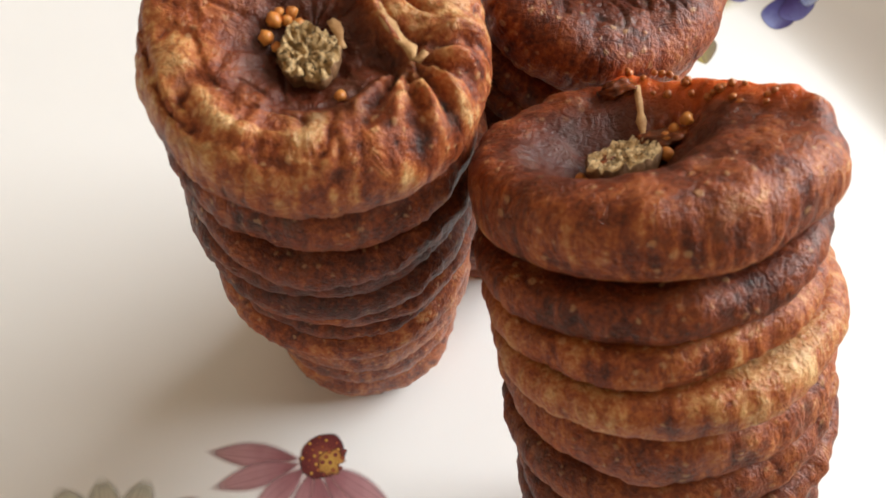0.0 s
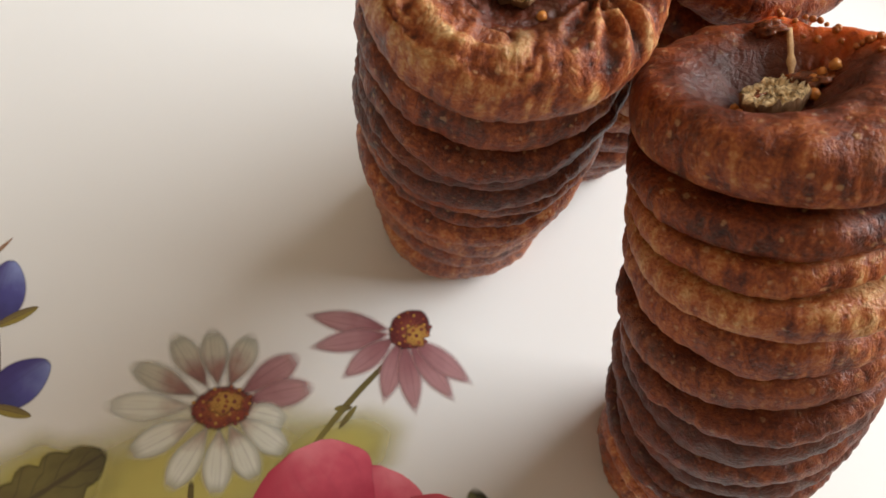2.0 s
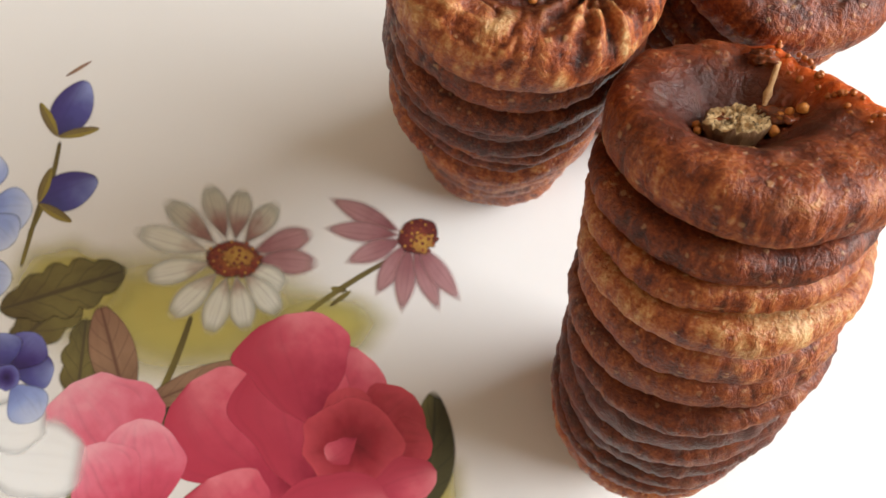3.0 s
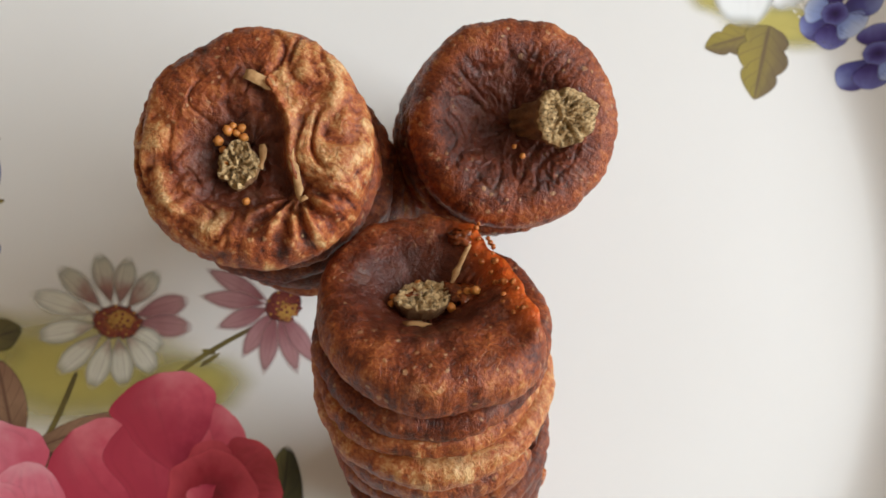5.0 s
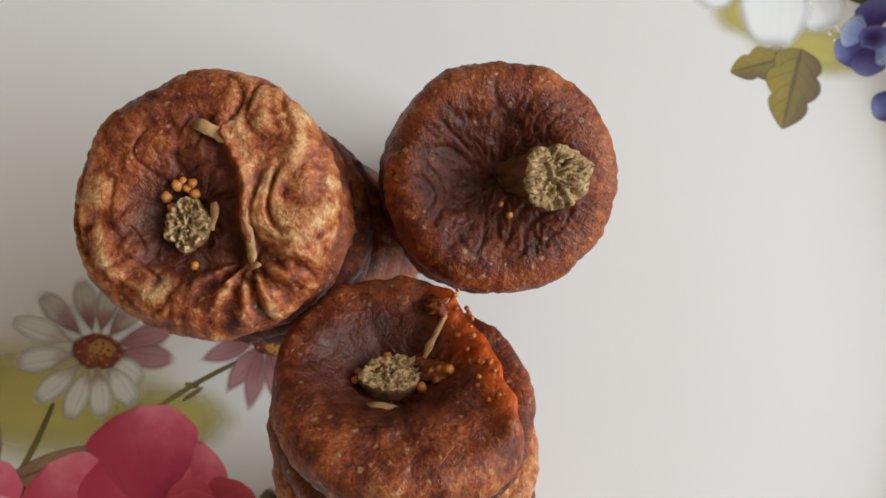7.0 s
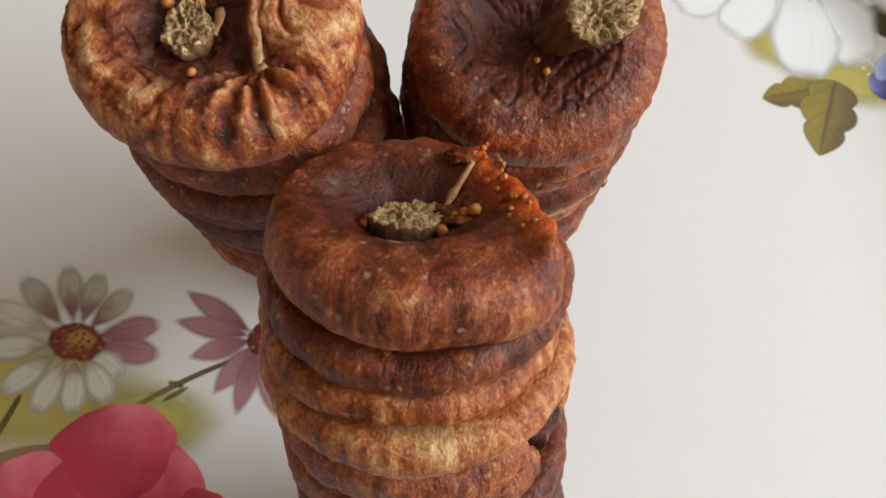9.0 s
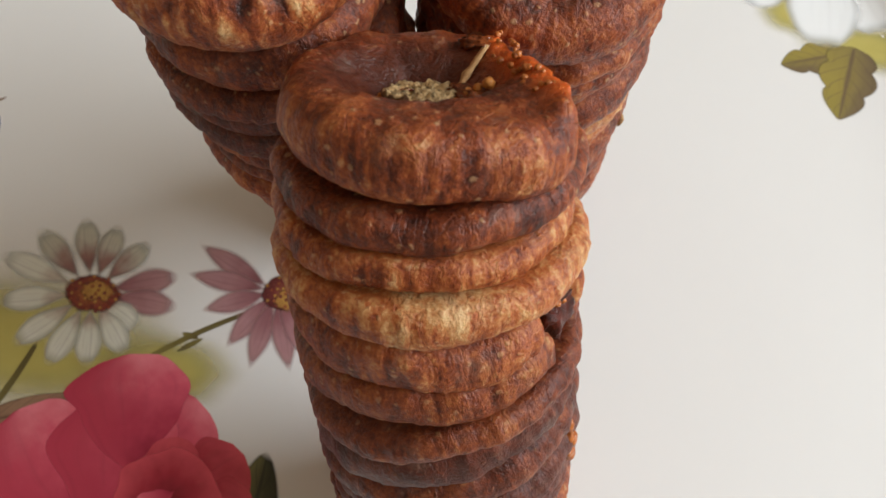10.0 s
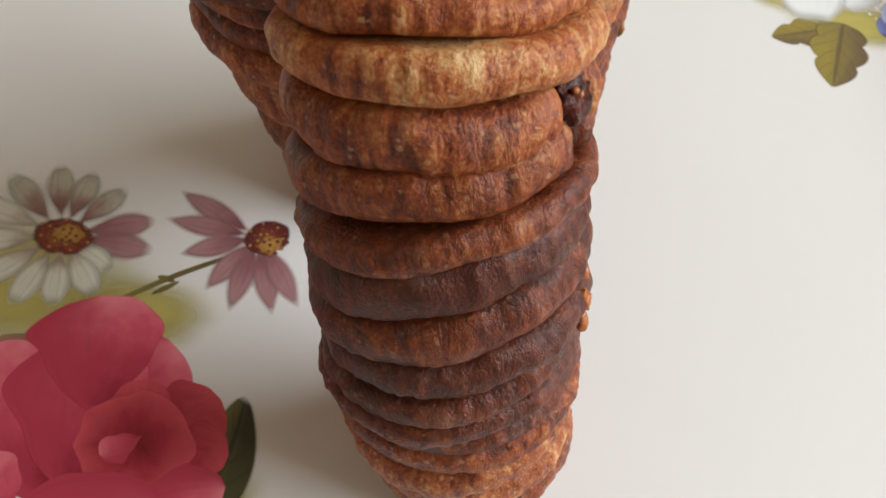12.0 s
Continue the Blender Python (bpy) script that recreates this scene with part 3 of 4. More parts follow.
def fig_body(R, h, seed, pale=0.3, dark=0.0, nt=216, crown=None, pleat=1.0, rings=(4, 15, 5), notch=None, warp=0.0011):
    """A flattened dried fig: a rounded, pleated rim, lumpy outline, flattened faces. crown(x, y, q) shapes the upper face."""
    e = min(h * 0.5, R * 0.45)
    prof = [(R - e) * k / rings[0] for k in range(1, rings[0])]
    ring = [(x, -h / 2, 0) for x in prof]
    for k in range(rings[1]):
        a = -math.pi / 2 + math.pi * k / (rings[1] - 1)
        ring.append((R - e + e * abs(math.cos(a)) ** 0.7, h / 2 * math.copysign(abs(math.sin(a)) ** 0.9, a), math.cos(a)))
    ring += [((R - e) * (1 - k / rings[2]), h / 2, 0) for k in range(1, rings[2])] + [((R - e) * 0.03, h / 2, 0)]
    verts, pales, darks, fleshes, flats = [], [], [], [], []
    for i, (rho, z, rim) in enumerate(ring):
        upper = i >= rings[0] - 1 + rings[1] // 2
        for j in range(nt):
            a = 2 * math.pi * j / nt
            ca, sa = math.cos(a), math.sin(a)
            low = noise.noise((ca * 1.1 + seed * 5.3, sa * 1.1, seed * 1.7))
            mid = noise.noise((ca * 3.2 + seed, sa * 3.2, z * 160 + seed * 2.2))
            fold = noise.noise((ca * 11 + seed * 2, sa * 11, z * 90 + seed))
            pucker = 0.5 - abs(noise.noise((ca * 6.5 + seed * 1.1, sa * 6.5, z * 260 + seed)))
            crimp = smoothstep(0.0, 0.3, abs(noise.noise((ca * 13 + seed, sa * 13, z * 70 + seed * 7.0))))
            r = rho * (1 + 0.045 * low)
            r += (rim ** 0.5 if rim > 0 else 0) * pleat * (0.0007 * mid + 0.0005 * pucker + 0.0003 * fold + 0.00026 * (crimp - 0.6))
            if notch:
                away = abs((math.degrees(a) - notch[0] + 180) % 360 - 180)
                r -= notch[2] * smoothstep(notch[1], notch[1] * 0.45, away) * rho / R
            zz = z + warp * noise.noise((ca * 1.7 + seed * 3, sa * 1.7, 9.1 + seed)) * rho / R + 0.0005 * mid * (1 if upper else 0.4)
            x, y = r * ca, r * sa
            p, d, f = pale + 0.12 * (crimp - 0.7) * rim + 0.16 * mid, dark, 0.0
            if crown and i >= rings[0] - 1:
                x, y, zz, p, d, f = crown(x, y, zz, r / R, a, p, dark)
            verts.append((x, y, zz))
            pales.append(p)
            darks.append(d)
            fleshes.append(f)
            flats.append((1 - rim) if upper else 0.0)
    faces = grid_faces(len(ring), nt, True)
    faces += [tuple(range(nt))[::-1], tuple(range((len(ring) - 1) * nt, len(ring) * nt))]
    me = mesh("body", verts, faces, SKIN)
    for name, v in (("pale", pales), ("dark", darks), ("flesh", fleshes), ("flat", flats)):
        floats(me, name, v)
    return me


def lump(name, material, r, seed, squash=(1, 1, 1), rough=0.25, freq=1.6, nt=18, nr=10):
    verts = []
    for i in range(nr):
        b = math.pi * (i + 0.15) / (nr - 0.7) - math.pi / 2
        for j in range(nt):
            a = 2 * math.pi * j / nt
            v = Vector((math.cos(b) * math.cos(a), math.cos(b) * math.sin(a), math.sin(b)))
            k = r * (1 + rough * noise.noise(v * freq + Vector((seed, seed * 2, 0))))
            verts.append((v.x * k * squash[0], v.y * k * squash[1], v.z * k * squash[2]))
    faces = grid_faces(nr, nt, True) + [tuple(range(nt))[::-1], tuple(range((nr - 1) * nt, nr * nt))]
    return mesh(name, verts, faces, material)


def stub(r, height, seed, lean=(0, 0), flare=1.15, nt=64, wide=1.0, turn=0.0):
    """A cut stalk: fibrous, cracked end, uneven sides."""
    verts, rings = [], [(0.85, 0.0), (0.8, 0.25), (0.9, 0.55), (1.0, 0.82), (flare, 0.94), (flare * 0.97, 1.0), (0.95 * flare, 1.03), (0.85, 1.03), (0.74, 0.99), (0.62, 1.02), (0.5, 0.97), (0.38, 1.01), (0.26, 0.96), (0.14, 0.98), (0.04, 0.96)]
    for q, z in rings:
        for j in range(nt):
            a = 2 * math.pi * j / nt
            ca, sa = math.cos(a), math.sin(a)
            k = r * q * (1 + 0.22 * noise.noise((ca * 1.6 + seed, sa * 1.6, z + seed)) + 0.12 * noise.noise((ca * 5, sa * 5, seed + z * 0.5)))
            zz = z * height
            if z > 0.9:
                zz += r * 0.34 * noise.noise((ca * q * 5 + seed * 2, sa * q * 5, seed)) + r * 0.25 * noise.noise((ca * q * 11, sa * q * 11, seed + 4))
            px, py, ct, st = k * ca * wide, k * sa, math.cos(radians(turn)), math.sin(radians(turn))
            verts.append((px * ct - py * st + lean[0] * z * height, px * st + py * ct + lean[1] * z * height, zz))
    cut = 5
    side = mesh("stalk", verts[:(cut + 1) * nt], grid_faces(cut + 1, nt, True), BARK)
    n = len(rings) - cut
    end = mesh("cut_end", verts[cut * nt:], grid_faces(n, nt, True) + [tuple(range((n - 1) * nt, n * nt))], STEM)
    return side, end


def stalk(parent, meshes, place_at, text):
    ob = part("stalk", meshes[0], parent, text)
    ob.location = place_at
    part("cut_end", meshes[1], ob, "cracked pale fibrous end")
    return ob


def strip(name, material, pts, width, thick=0.0004, seed=0):
    """A torn, curling sliver of dry skin along points given as (x, y, z)."""
    verts, n = [], len(pts)
    for i, p in enumerate(pts):
        d = (Vector(pts[min(i + 1, n - 1)]) - Vector(pts[max(i - 1, 0)])).normalized()
        s = d.cross(Vector((0, 0, 1))).normalized()
        w = width * (0.6 + 0.4 * math.sin(math.pi * (i + 0.6) / (n + 0.2))) * (1 + 0.9 * noise.noise((i * 0.8 + seed, seed, 0)))
        s = Matrix.Rotation(0.9 * noise.noise((i * 0.45, seed + 3.0, 0)), 3, d) @ s
        up = s.cross(d)
        for u, k in ((-1, 0.5), (0, 1.1), (1, 0.3), (0.9, -0.4), (0, 0.2), (-0.9, -0.3)):
            verts.append(Vector(p) + s * u * w / 2 + up * (k * thick + 0.25 * w * u * u))
    faces = grid_faces(n, 6, True) + [tuple(range(6))[::-1], tuple(range((n - 1) * 6, n * 6))]
    return mesh(name, verts, faces, material)


SEED_MESHES = [lump("seed", SEED, 0.00085, k, (1, 1, 0.85), 0.3, nt=10, nr=7) for k in range(4)]


DARK_SEED = plain("dark_seed", (0.26, 0.06, 0.012), (0.52, 0.17, 0.04), 420, 0.3, 0.3, 0.0003)
DARK_SEEDS = [lump("seed", DARK_SEED, 0.00085, k + 9, (1, 1, 0.85), 0.3, nt=10, nr=7) for k in range(4)]


def seeds(parent, spots, size=1.0, kinds=SEED_MESHES):
    for k, (x, y, z) in enumerate(spots):
        ob = part("seed", kinds[k % 4], parent, "round amber seed")
        ob.matrix_basis = pose(x, y, z, 40 * k, 25 * k, 70 * k) @ Matrix.Scale(size * (0.8 + 0.1 * ((k * 7) % 5)), 4)


def place(thing, m):
    thing.matrix_world = m
    return thing


# plain figs of the stacks: share of the height where each ends, paleness, darkness, tilt
def stack(key, cuts, looks, group, seed0, notches={}, girth=()):
    for k in range(len(cuts) - 1):
        top, low = cuts[k], cuts[k + 1]
        pale, dark, tx, ty, words = looks[min(k, len(looks) - 1)]
        m, r = fig_pose(key, (top + low) / 2, (tx + 1.6 * math.sin(k * 3.3 + seed0), ty + 1.6 * math.sin(k * 2.7 + seed0 * 2)),
                        (0.0007 * math.sin(seed0 + k * 2.1), 0.0007 * math.cos(seed0 * 2 + k * 1.7)))
        length = axis(key, 0.5)[2].z
        h = (top - low) * H / length * 1.1
        ob = new("dried_fig", fig_body(r * (1 + 0.024 * math.sin(k * 2.4 + seed0)) * (girth[k] if k < len(girth) else 1), h, seed0 + k * 1.37, pale, dark, notch=notches.get(k), warp=0.0019))
        place(tagged(ob, words + " dried fig pressed flat in a stack", "dried fig", group), m)


BROWN, TAN, DARK, RED, GREY = "reddish brown", "pale tan", "dark maroon", "russet red", "greyish brown"
stack("front", (0.957, 0.916, 0.878, 0.83, 0.762, 0.706, 0.668, 0.603, 0.541, 0.488, 0.447, 0.412, 0.375, 0.33, 0.27, 0.18, 0.09, 0.0),
      ((0.26, 0.1, 2, 0, BROWN), (0.46, 0, 1, 1, TAN), (0.62, 0, 0, 2, TAN), (0.44, 0.05, 1, -1, BROWN), (0.36, 0.25, 3, -8, GREY), (0.34, 0.35, 5, -13, GREY),
       (0.08, 0.6, 5, -12, DARK), (0.22, 0.4, 4, -10, DARK), (0.12, 0.6, 4, -9, DARK), (0.16, 0.5, 3, -6, DARK), (0.2, 0.4, 2, -4, BROWN), (0.22, 0.4, 1, -3, BROWN),
       (0.36, 0.1, 1, -2, BROWN), (0.46, 0, 1, -1, TAN), (0.5, 0, 0, 0, TAN), (0.36, 0.1, 0, 0, BROWN), (0.4, 0.0, 0, 1, BROWN)), "figs of the front stack", 3.0,
      {3: (6, 17, 0.0090), 4: (8, 11, 0.0050)}, (1.0, 1.005, 1.005, 1.005, 0.995, 0.985, 0.98, 0.98) + (0.972,) * 9)
stack("left", (0.938, 0.862, 0.812, 0.76, 0.7, 0.652, 0.602, 0.53, 0.37, 0.19, 0.0),
      ((0.28, 0.1, 1, 1, BROWN), (0.24, 0.2, 1, 0, BROWN), (0.16, 0.35, 0, 0, DARK), (0.2, 0.3, 0, 0, DARK), (0.3, 0.15, 0, 2, BROWN), (0.22, 0.2, 0, 0, BROWN),
       (0.40, 0.0, 0, 0, TAN), (0.44, 0.0, 0, 0, TAN), (0.36, 0.05, 0, 0, BROWN), (0.44, 0.0, 0, 0, TAN)), "figs of the left stack", 31.0)
stack("back", (0.888, 0.845, 0.81, 0.73, 0.65, 0.57, 0.49, 0.41, 0.33, 0.25, 0.17, 0.085, 0.0),
      ((0.4, 0.1, 0, 0, BROWN), (0.3, 0.1, 1, 0, RED), (0.34, 0.1, 2, -2, RED), (0.25, 0.15, 0, 2, RED), (0.7, 0.0, 0, 0, TAN), (0.5, 0.0, 0, 0, TAN), (0.3, 0.1, 0, 0, BROWN)),
      "figs of the back stack", 57.0)


# faces of the top figs are worked out along these two directions
UX, UY = math.cos(radians(35)), math.sin(radians(35))


def uv(x, y):
    return x * UX + y * UY, -x * UY + y * UX


def xy(u, v, z=0.0):
    return u * UX - v * UY, u * UY + v * UX, z


# top fig of the front stack: deep hollow with a cut stalk, one side torn open to the flesh
CUT = (math.cos(radians(12)), math.sin(radians(12)))


def front_crown(x, y, z, q, a, pale, dark):
    ang = (math.degrees(a) + 8 + 180) % 360 - 180
    k = 1 + 0.08 * math.exp(-(ang / 24) ** 2)
    u, v = uv(x * k, y * k)
    c, w = u * CUT[0] + v * CUT[1], -u * CUT[1] + v * CUT[0]
    c, w = c * 0.93 + 0.0006, w * 1.04 - 0.0008
    top = smoothstep(-0.001, 0.004, z)
    cut = 0.0170 - 0.0022 * smoothstep(-0.002, 0.009, w) + 0.0008 * noise.noise((w * 260, 3.0, 0))
    near = smoothstep(cut - 0.0058, cut - 0.0010, c)
    if c > cut:
        c = cut + (c - cut) * 0.08
    u, v = c * CUT[0] - w * CUT[1], c * CUT[1] + w * CUT[0]
    x, y, _ = xy(u, v)
    d = math.hypot((u + 0.0012) * 0.95, v - 0.001)
    z -= top * 0.0072 * (1 - smoothstep(0.002, 0.0155, d))
    # torn channel from the stalk to the open side
    chan = math.exp(-((v - 0.002) / 0.0034) ** 2) * smoothstep(0.002, 0.006, u) * smoothstep(0.0155, 0.011, u)
    z -= top * 0.0016 * chan * (1 + noise.noise((x * 900, y * 900, 1)))
    span = smoothstep(-0.0235, -0.0195, w) * smoothstep(0.0185, 0.013, w)
    z += top * (0.0008 + 0.0010 * smoothstep(0.004, -0.012, w)) * near * span * (1 + 0.25 * noise.noise((w * 420, 5.0, 0)))
    wr = 0.4 - abs(noise.noise((x * 260, y * 260, 5.0)))
    z += top * (0.0004 * noise.noise((x * 300, y * 300, 2.0)) + 0.0004 * wr + 0.0003 * (0.4 - abs(noise.noise((x * 620, y * 620, 5.0)))))
    f = top * near * smoothstep(-0.0195, -0.0125, w) * smoothstep(0.0185, 0.013, w) * (1.0 + 0.9 * noise.noise((x * 420, y * 420, 3.0))) + 0.3 * chan
    # colour deepens towards the hollow: darker skin there, plus the torn lip's shade painted in
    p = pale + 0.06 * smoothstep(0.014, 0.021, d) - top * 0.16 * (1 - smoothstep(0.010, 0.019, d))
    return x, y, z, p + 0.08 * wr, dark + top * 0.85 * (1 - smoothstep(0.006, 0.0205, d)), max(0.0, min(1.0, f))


m, r = fig_pose("front", 0.978, (-5, 2), (-0.0011, 0.0008))
fig = tagged(new("dried_fig"), "orange-brown dried fig torn open at one side, topping a stack", "dried fig", "figs of the front stack")
place(fig, m)
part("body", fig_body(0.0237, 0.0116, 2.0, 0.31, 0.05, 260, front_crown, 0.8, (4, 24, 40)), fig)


def dish(u, v, lift=0.0006):
    return xy(u, v, 0.0058 - 0.0072 * (1 - smoothstep(0.002, 0.0155, math.hypot((u + 0.0012) * 0.95, v - 0.001))) + lift)


stalk(fig, stub(0.0038, 0.0060, 3.0, (0.1, 0.1), 1.05, wide=1.4, turn=40), xy(-0.0012, 0.0010, -0.0040), "cut fibrous tan stalk")
part("pulp", lump("pulp", PULP, 0.0026, 5, (1.6, 0.9, 0.4), 0.7, 2.5, 26, 14), fig, "dark sticky pulp").location = dish(0.0078, 0.0008, 0.0)
part("pulp", lump("pulp", PULP, 0.0024, 9, (1.2, 1.0, 0.5), 0.7, 2.5, 26, 14), fig, "amber sticky pulp").location = dish(0.0088, 0.0128, 0.0006)
seeds(fig, [dish(u, v, 0.0008) for u, v in ((-0.0068, 0.0012), (-0.0008, 0.0062), (0.0068, 0.0006), (0.0082, 0.0006), (0.0096, -0.0004),
                                            (0.0052, 0.0010), (0.0058, 0.0028), (0.0048, -0.0016), (-0.0062, 0.0030))], 1.05)
random.seed(5)
spots = []
for k in range(30):
    w, c = random.uniform(-0.0125, 0.0130), random.uniform(0.0122, 0.0160)
    spots.append(dish(c * CUT[0] - w * CUT[1], c * CUT[1] + w * CUT[0], -0.0003 + 0.0021 * smoothstep(0.0105, 0.0150, c)))
seeds(fig, spots, 0.64, DARK_SEEDS)
part("fibre", strip("fibre", HUSK, [xy(0.0052 + k * 0.0008, 0.0036 + k * 0.0011, 0.0014 + k * 0.0009) for k in range(7)], 0.0011, seed=4), fig, "dry fibre sliver")
part("husk", strip("husk", PULP, [xy(-0.0046 + k * 0.0013, 0.0016 + 0.0004 * k, 0.0013 + 0.0003 * math.sin(k)) for k in range(5)], 0.0016, seed=7), fig, "amber skin sliver")
part("husk", strip("husk", HUSK, [xy(-0.005 + k * 0.0016, -0.0042 - 0.0004 * k, -0.0002 + 0.0003 * math.sin(k)) for k in range(6)], 0.0016, seed=11), fig, "torn fibrous husk")


# top fig of the left stack: golden wrinkled rim, dark hollow with stalk and seeds, skin gathered to a knot
KU, KV = 0.0088, -0.0100


def fold_line(v):
    """Where the gathered ridge of skin runs."""
    return 0.0034 + 0.0044 * smoothstep(0.0125, 0.003, v) + 0.0012 * smoothstep(-0.003, -0.01, v)


def left_crown(x, y, z, q, a, pale, dark):
    u, v = uv(x, y)
    top = smoothstep(-0.003, 0.003, z)
    ang = math.degrees(math.atan2(v, u)) % 360
    d = math.hypot(u + 0.0022, (v + 0.0042) * 0.9)
    du, dv = u - KU, v - KV
    dk = math.hypot(du, dv)
    ak = math.atan2(dv, du)
    e = u - fold_line(v)
    on = smoothstep(-0.0125, -0.008, v) * smoothstep(0.0165, 0.011, v)
    z -= top * (0.0044 * (1 - smoothstep(0.002, 0.0135, d)) + 0.0026 * (1 - smoothstep(0.0005, 0.0075, dk)))
    # skin drawn towards the knot
    pull = smoothstep(0.0012, 0.0045, dk) * smoothstep(0.0165, 0.007, dk) * smoothstep(0.35, -0.35, math.sin(ak - 0.3))
    ray = math.sin(11 * ak + 3 * noise.noise((u * 120, v * 120, 1)))
    z += top * 0.0012 * pull * ray
    # ridge and the trough beside it
    wob = 0.0006 * noise.noise((v * 260, 2.0, 0))
    ridge = math.exp(-((e + wob) / 0.0010) ** 2) * on
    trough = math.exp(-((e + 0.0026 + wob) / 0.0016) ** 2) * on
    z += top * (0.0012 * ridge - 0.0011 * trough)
    east = smoothstep(0.0002, 0.002, e) * smoothstep(-0.0065, -0.001, v + 0.25 * u)
    west = smoothstep(140, 170, ang) * smoothstep(272, 238, ang) * smoothstep(0.56, 0.7, q + 0.09 * noise.noise((u * 120, v * 120, 8)))
    south = smoothstep(225, 250, ang) * smoothstep(350, 325, ang) * smoothstep(0.45, 0.7, q)
    # leathery pads parted by narrow creases: along the rim in the west, lengthwise in the east
    warp = 0.9 * noise.noise((u * 110, v * 110, 4))
    th = math.radians(ang)
    along = smoothstep(0.0, 0.28, abs(noise.noise((q * 9.5 + 0.8 * warp, th * 1.5, 3.0))))
    cross = smoothstep(0.0, 0.24, abs(noise.noise((u * 210 + warp, v * 95, 7.0))))
    pleat = smoothstep(0.0, 0.3, abs(noise.noise((th * 6.5 + warp + 2.0 * q, q * 2.2, 11.0))))
    cr = smoothstep(0.0, 0.2, abs(noise.noise((u * 190 + warp, v * 170, 6.0))))
    tiny = 0.4 - abs(noise.noise((u * 560, v * 480, 8.0)))
    z += top * (0.0012 * west * (along - 0.7) + 0.0011 * east * (cross - 0.7) + 0.00035 * south * (pleat - 0.7))
    z += top * ((0.00045 * (1 - east)) * (cr - 0.7) + 0.0004 * tiny)
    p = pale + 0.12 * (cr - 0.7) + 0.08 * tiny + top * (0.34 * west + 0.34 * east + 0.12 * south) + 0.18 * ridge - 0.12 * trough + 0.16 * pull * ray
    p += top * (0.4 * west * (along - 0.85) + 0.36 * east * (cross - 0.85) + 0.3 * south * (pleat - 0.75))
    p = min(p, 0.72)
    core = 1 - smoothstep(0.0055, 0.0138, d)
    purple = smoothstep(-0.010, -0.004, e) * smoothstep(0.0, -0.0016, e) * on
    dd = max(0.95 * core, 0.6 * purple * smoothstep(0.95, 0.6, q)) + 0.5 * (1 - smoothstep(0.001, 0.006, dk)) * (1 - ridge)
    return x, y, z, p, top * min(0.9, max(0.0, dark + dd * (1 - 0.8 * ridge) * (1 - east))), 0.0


m, r = fig_pose("left", 1.004, (0, 0), (0.0009, -0.0002))
fig = tagged(new("dried_fig"), "golden-brown wrinkled dried fig with a dark hollow, topping a stack", "dried fig", "figs of the left stack")
place(fig, m)
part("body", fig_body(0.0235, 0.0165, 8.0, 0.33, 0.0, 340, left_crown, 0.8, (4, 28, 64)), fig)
stalk(fig, stub(0.0046, 0.0046, 8.0, (0, -0.05), 1.0, wide=0.85, turn=25), xy(-0.0022, -0.0044, 0.0020), "cut fibrous tan stalk")
seeds(fig, [xy(u + 0.0012, v - 0.0010, z - 0.0006) for u, v, z in ((-0.0066, -0.0002, 0.0060), (-0.0046, 0.0002, 0.0058), (-0.0056, 0.0034, 0.0068), (-0.0040, 0.0030, 0.0064), (-0.0028, 0.0022, 0.0058),
                                        (-0.0046, 0.0042, 0.0070), (-0.0030, 0.0038, 0.0066), (-0.0062, -0.0032, 0.0060), (-0.0020, -0.0104, 0.0060), (-0.0074, 0.0014, 0.0066))], 1.1)
part("husk", strip("husk", HUSK, [xy(fold_line(-0.002 - 0.0011 * k) + 0.0004 + 0.0002 * math.sin(2 * k), -0.002 - 0.0011 * k, 0.0080 - 0.00022 * k + 0.0005 * math.sin(k * 1.1)) for k in range(9)] + [xy(KU + 0.0012, KV - 0.0016, 0.0072), xy(KU + 0.0022, KV - 0.0010, 0.0078)], 0.0015, 0.0003, seed=2), fig, "curled pale skin sliver")
part("husk", strip("husk", HUSK, [xy(-0.0005 + 0.0011 * k, 0.0124 - 0.0005 * k, 0.0090 + 0.0004 * math.sin(k * 1.3)) for k in range(6)], 0.0026, 0.0003, seed=5), fig, "pale torn skin flap")
part("husk", strip("husk", HUSK, [xy(0.0022 + 0.0003 * math.sin(k), -0.0005 - 0.0012 * k, 0.0060) for k in range(5)], 0.0014, 0.0003, seed=8), fig, "pale torn skin flap")
part("scar", lump("scar", plain("grey_scar", (0.07, 0.055, 0.04), (0.16, 0.13, 0.10), 900, 0.8, 0.5), 0.0013, 3, (1, 1, 0.35)), fig, "small grey scar").location = xy(0.0105, 0.0172, 0.0054)


# top fig of the back stack: dark wrinkled dish with a stout stalk
def back_crown(x, y, z, q, a, pale, dark):
    u, v = uv(x, y)
    top = smoothstep(-0.001, 0.004, z)
    d = math.hypot(u + 0.0022, v - 0.001)
    z -= top * 0.0066 * (1 - smoothstep(0.001, 0.0165, d))
    inner = smoothstep(0.97, 0.6, q)
    wrn = 0.5 - 0.5 * smoothstep(0.0, 0.25, abs(noise.noise((u * 260 + 1.2 * noise.noise((u * 150, v * 150, 1)), v * 170, 5.0))))
    z += top * (0.0003 * noise.noise((u * 240, v * 240, 2.0)) + inner * (0.0006 * (0.4 - abs(wrn) * 1.5) + 0.0006 * (0.4 - abs(noise.noise((u * 800, v * 620, 9.0))))))
    p = pale - 0.2 * smoothstep(0.92, 0.6, q) + 0.12 * inner * (0.25 - abs(wrn) * 1.5)
    return x, y, z, p, top * (dark + 0.75 * smoothstep(0.0165, 0.006, d)), 0.0


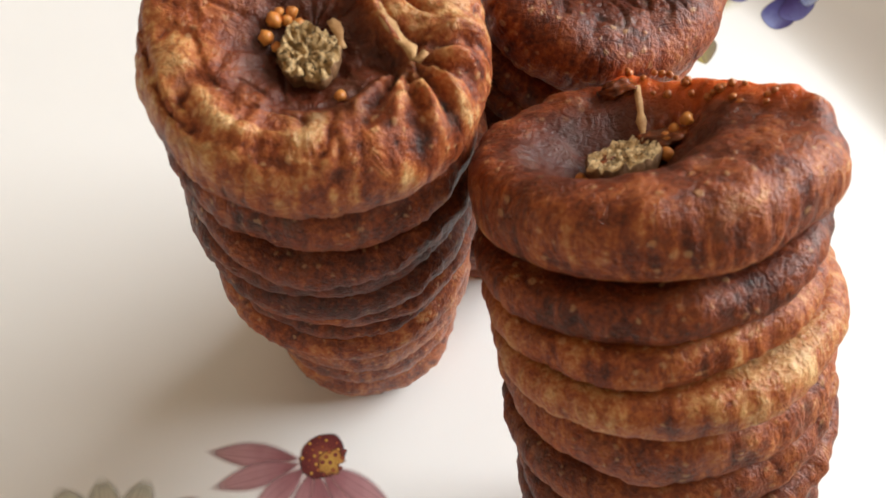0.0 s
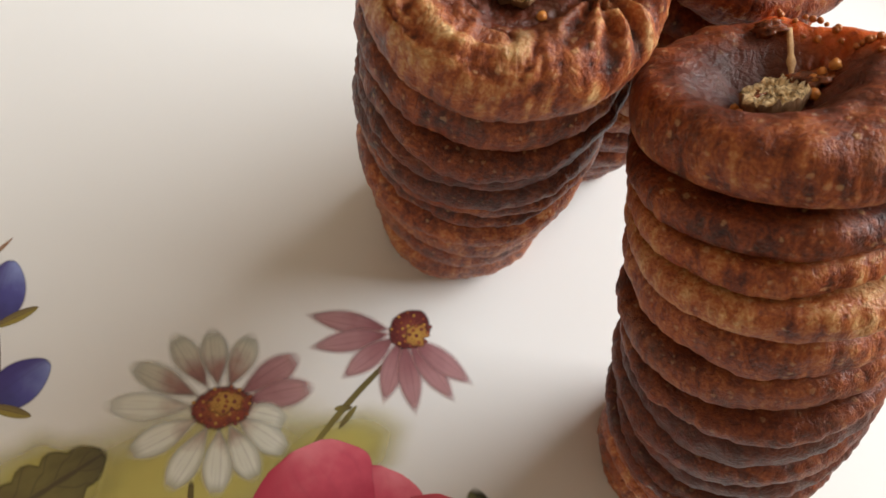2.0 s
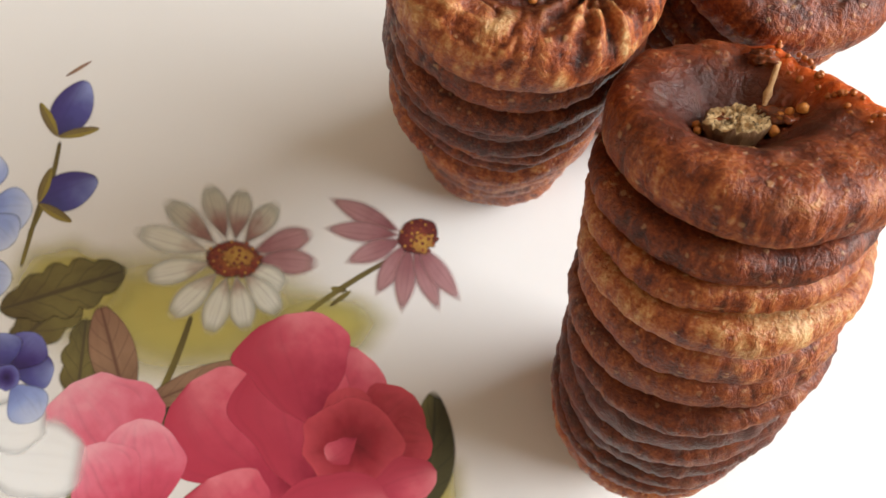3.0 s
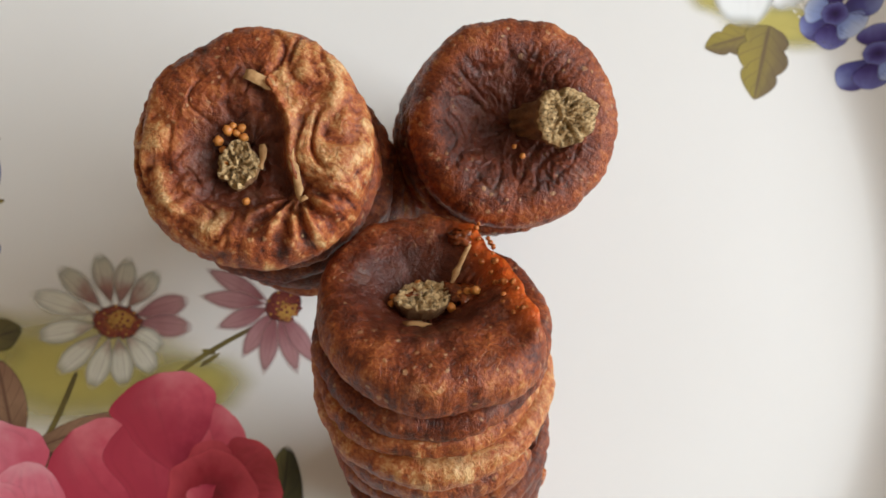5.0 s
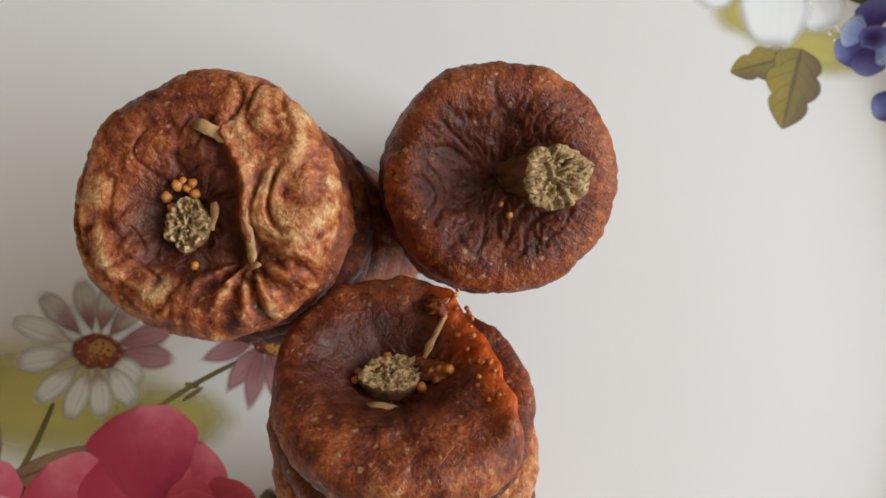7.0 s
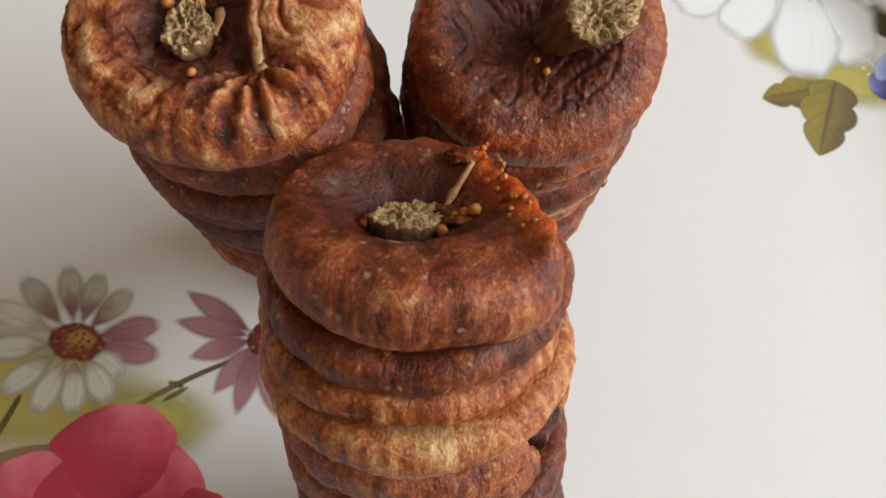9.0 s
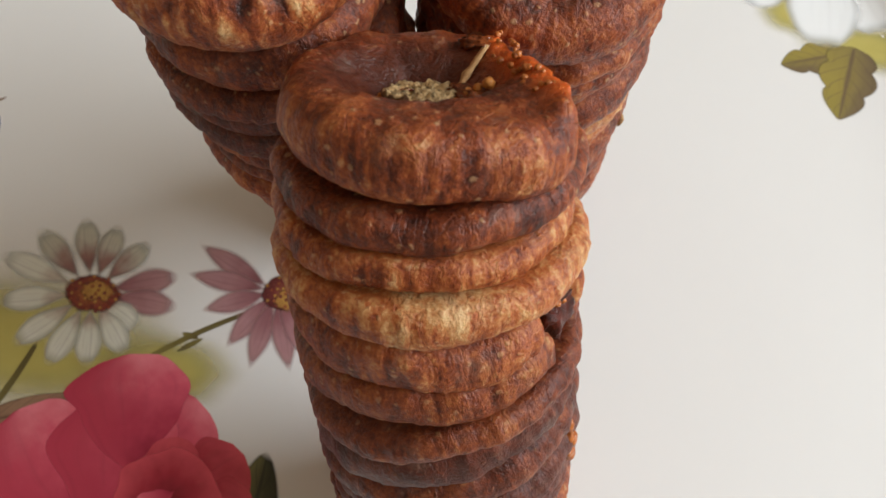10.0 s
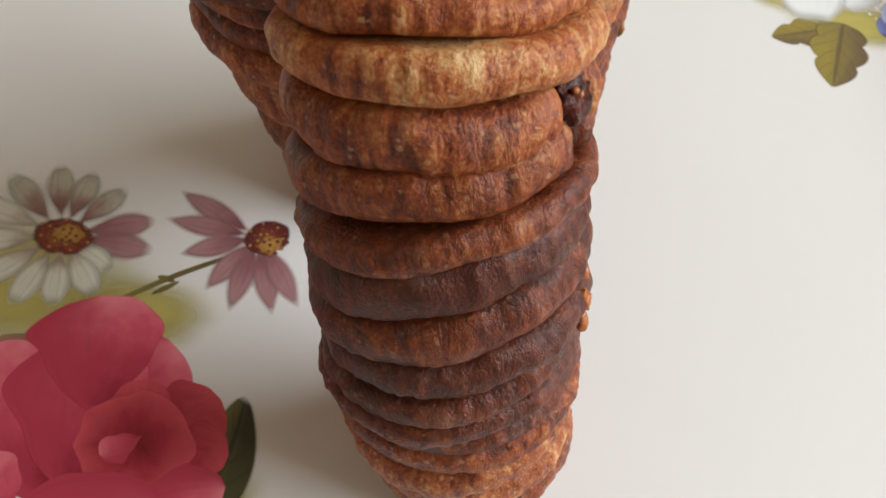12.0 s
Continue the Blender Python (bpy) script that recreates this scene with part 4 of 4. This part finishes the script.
m, r = fig_pose("back", 0.94, (0, 0))
fig = tagged(new("dried_fig"), "dark red-brown wrinkled dried fig with a stout stalk, topping a stack", "dried fig", "figs of the back stack")
place(fig, m)
part("body", fig_body(0.0223, 0.0138, 14.0, 0.36, 0.04, 280, back_crown, 0.8, (4, 24, 46)), fig)
stalk(fig, stub(0.0048, 0.0148, 14.0, (0.24, 0.18), 1.22, wide=1.1, turn=40), xy(0.0036, 0.0006, 0.0004), "stout dry brown stalk")
seeds(fig, [xy(u, v, z) for u, v, z in ((-0.0002, -0.0048, 0.0040), (0.0014, -0.0068, 0.0046))], 0.8)


# split in the side of the front stack, with pulp and seeds showing; small scraps
split = tagged(new("fig_split"), "dark sticky fig pulp with seeds in a split", "fig pulp")
m, r = fig_pose("front", 0.795)
place(split, m @ pose((r - 0.0040) * math.cos(radians(6)), (r - 0.0040) * math.sin(radians(6)), 0.0, 0, 0, 6))
part("pulp", lump("pulp", DARK_PULP, 0.0040, 21, (0.8, 1.3, 1.2), 0.7, 2.6, 30, 18), split)
random.seed(9)
seeds(split, [(0.0024 * math.cos(a), 0.0030 * math.sin(a), random.uniform(-0.0026, 0.0034)) for a in [random.uniform(-1.5, 1.0) for k in range(6)]], 0.95, DARK_SEEDS)

# amber beads and a sliver of skin on the flank of the front stack
beads = tagged(new("fig_split"), "amber pulp beads oozing from a split fig", "fig pulp")
m, r = fig_pose("front", 0.52)
place(beads, m @ pose((r - 0.001) * math.cos(radians(18)), (r - 0.001) * math.sin(radians(18)), 0.0, 0, 0, 18))
for k, (y, z, q) in enumerate(((0.0, 0.004, 0.0012), (0.0012, 0.0015, 0.0015), (-0.0006, -0.001, 0.0012), (0.001, -0.004, 0.0014), (-0.001, 0.0105, 0.0011))):
    part("bead", lump("bead", DARK_SEED, q, 40 + k, (0.9, 1, 1.2), 0.5, 2.0, 14, 9), beads).location = (0.0004, y, z)
twig = tagged(new("stalk_splinter", strip("stalk_splinter", HUSK, [(0.0004 * k, 0.0009 * k, 0.0003 * math.sin(k)) for k in range(4)], 0.0009, 0.0003, seed=3)), "tiny dry splinter stuck to a fig", "splinter")
m, r = fig_pose("left", 0.57)
place(twig, m @ pose(r * 0.985 * math.cos(radians(-112)), r * 0.985 * math.sin(radians(-112)), 0.0, 60, 20, 10))
scrap = tagged(new("skin_scrap", strip("skin_scrap", HUSK, [(0.0003 * math.sin(k), 0.0004 * k, 0.0011 * k) for k in range(4)], 0.0022, 0.0003, seed=6)), "pale dry skin scrap stuck to a fig", "skin scrap")
m, r = fig_pose("back", 0.44)
place(scrap, m @ pose(r * 1.0 * math.cos(radians(14)), r * 1.0 * math.sin(radians(14)), 0.0, 0, 0, 14))
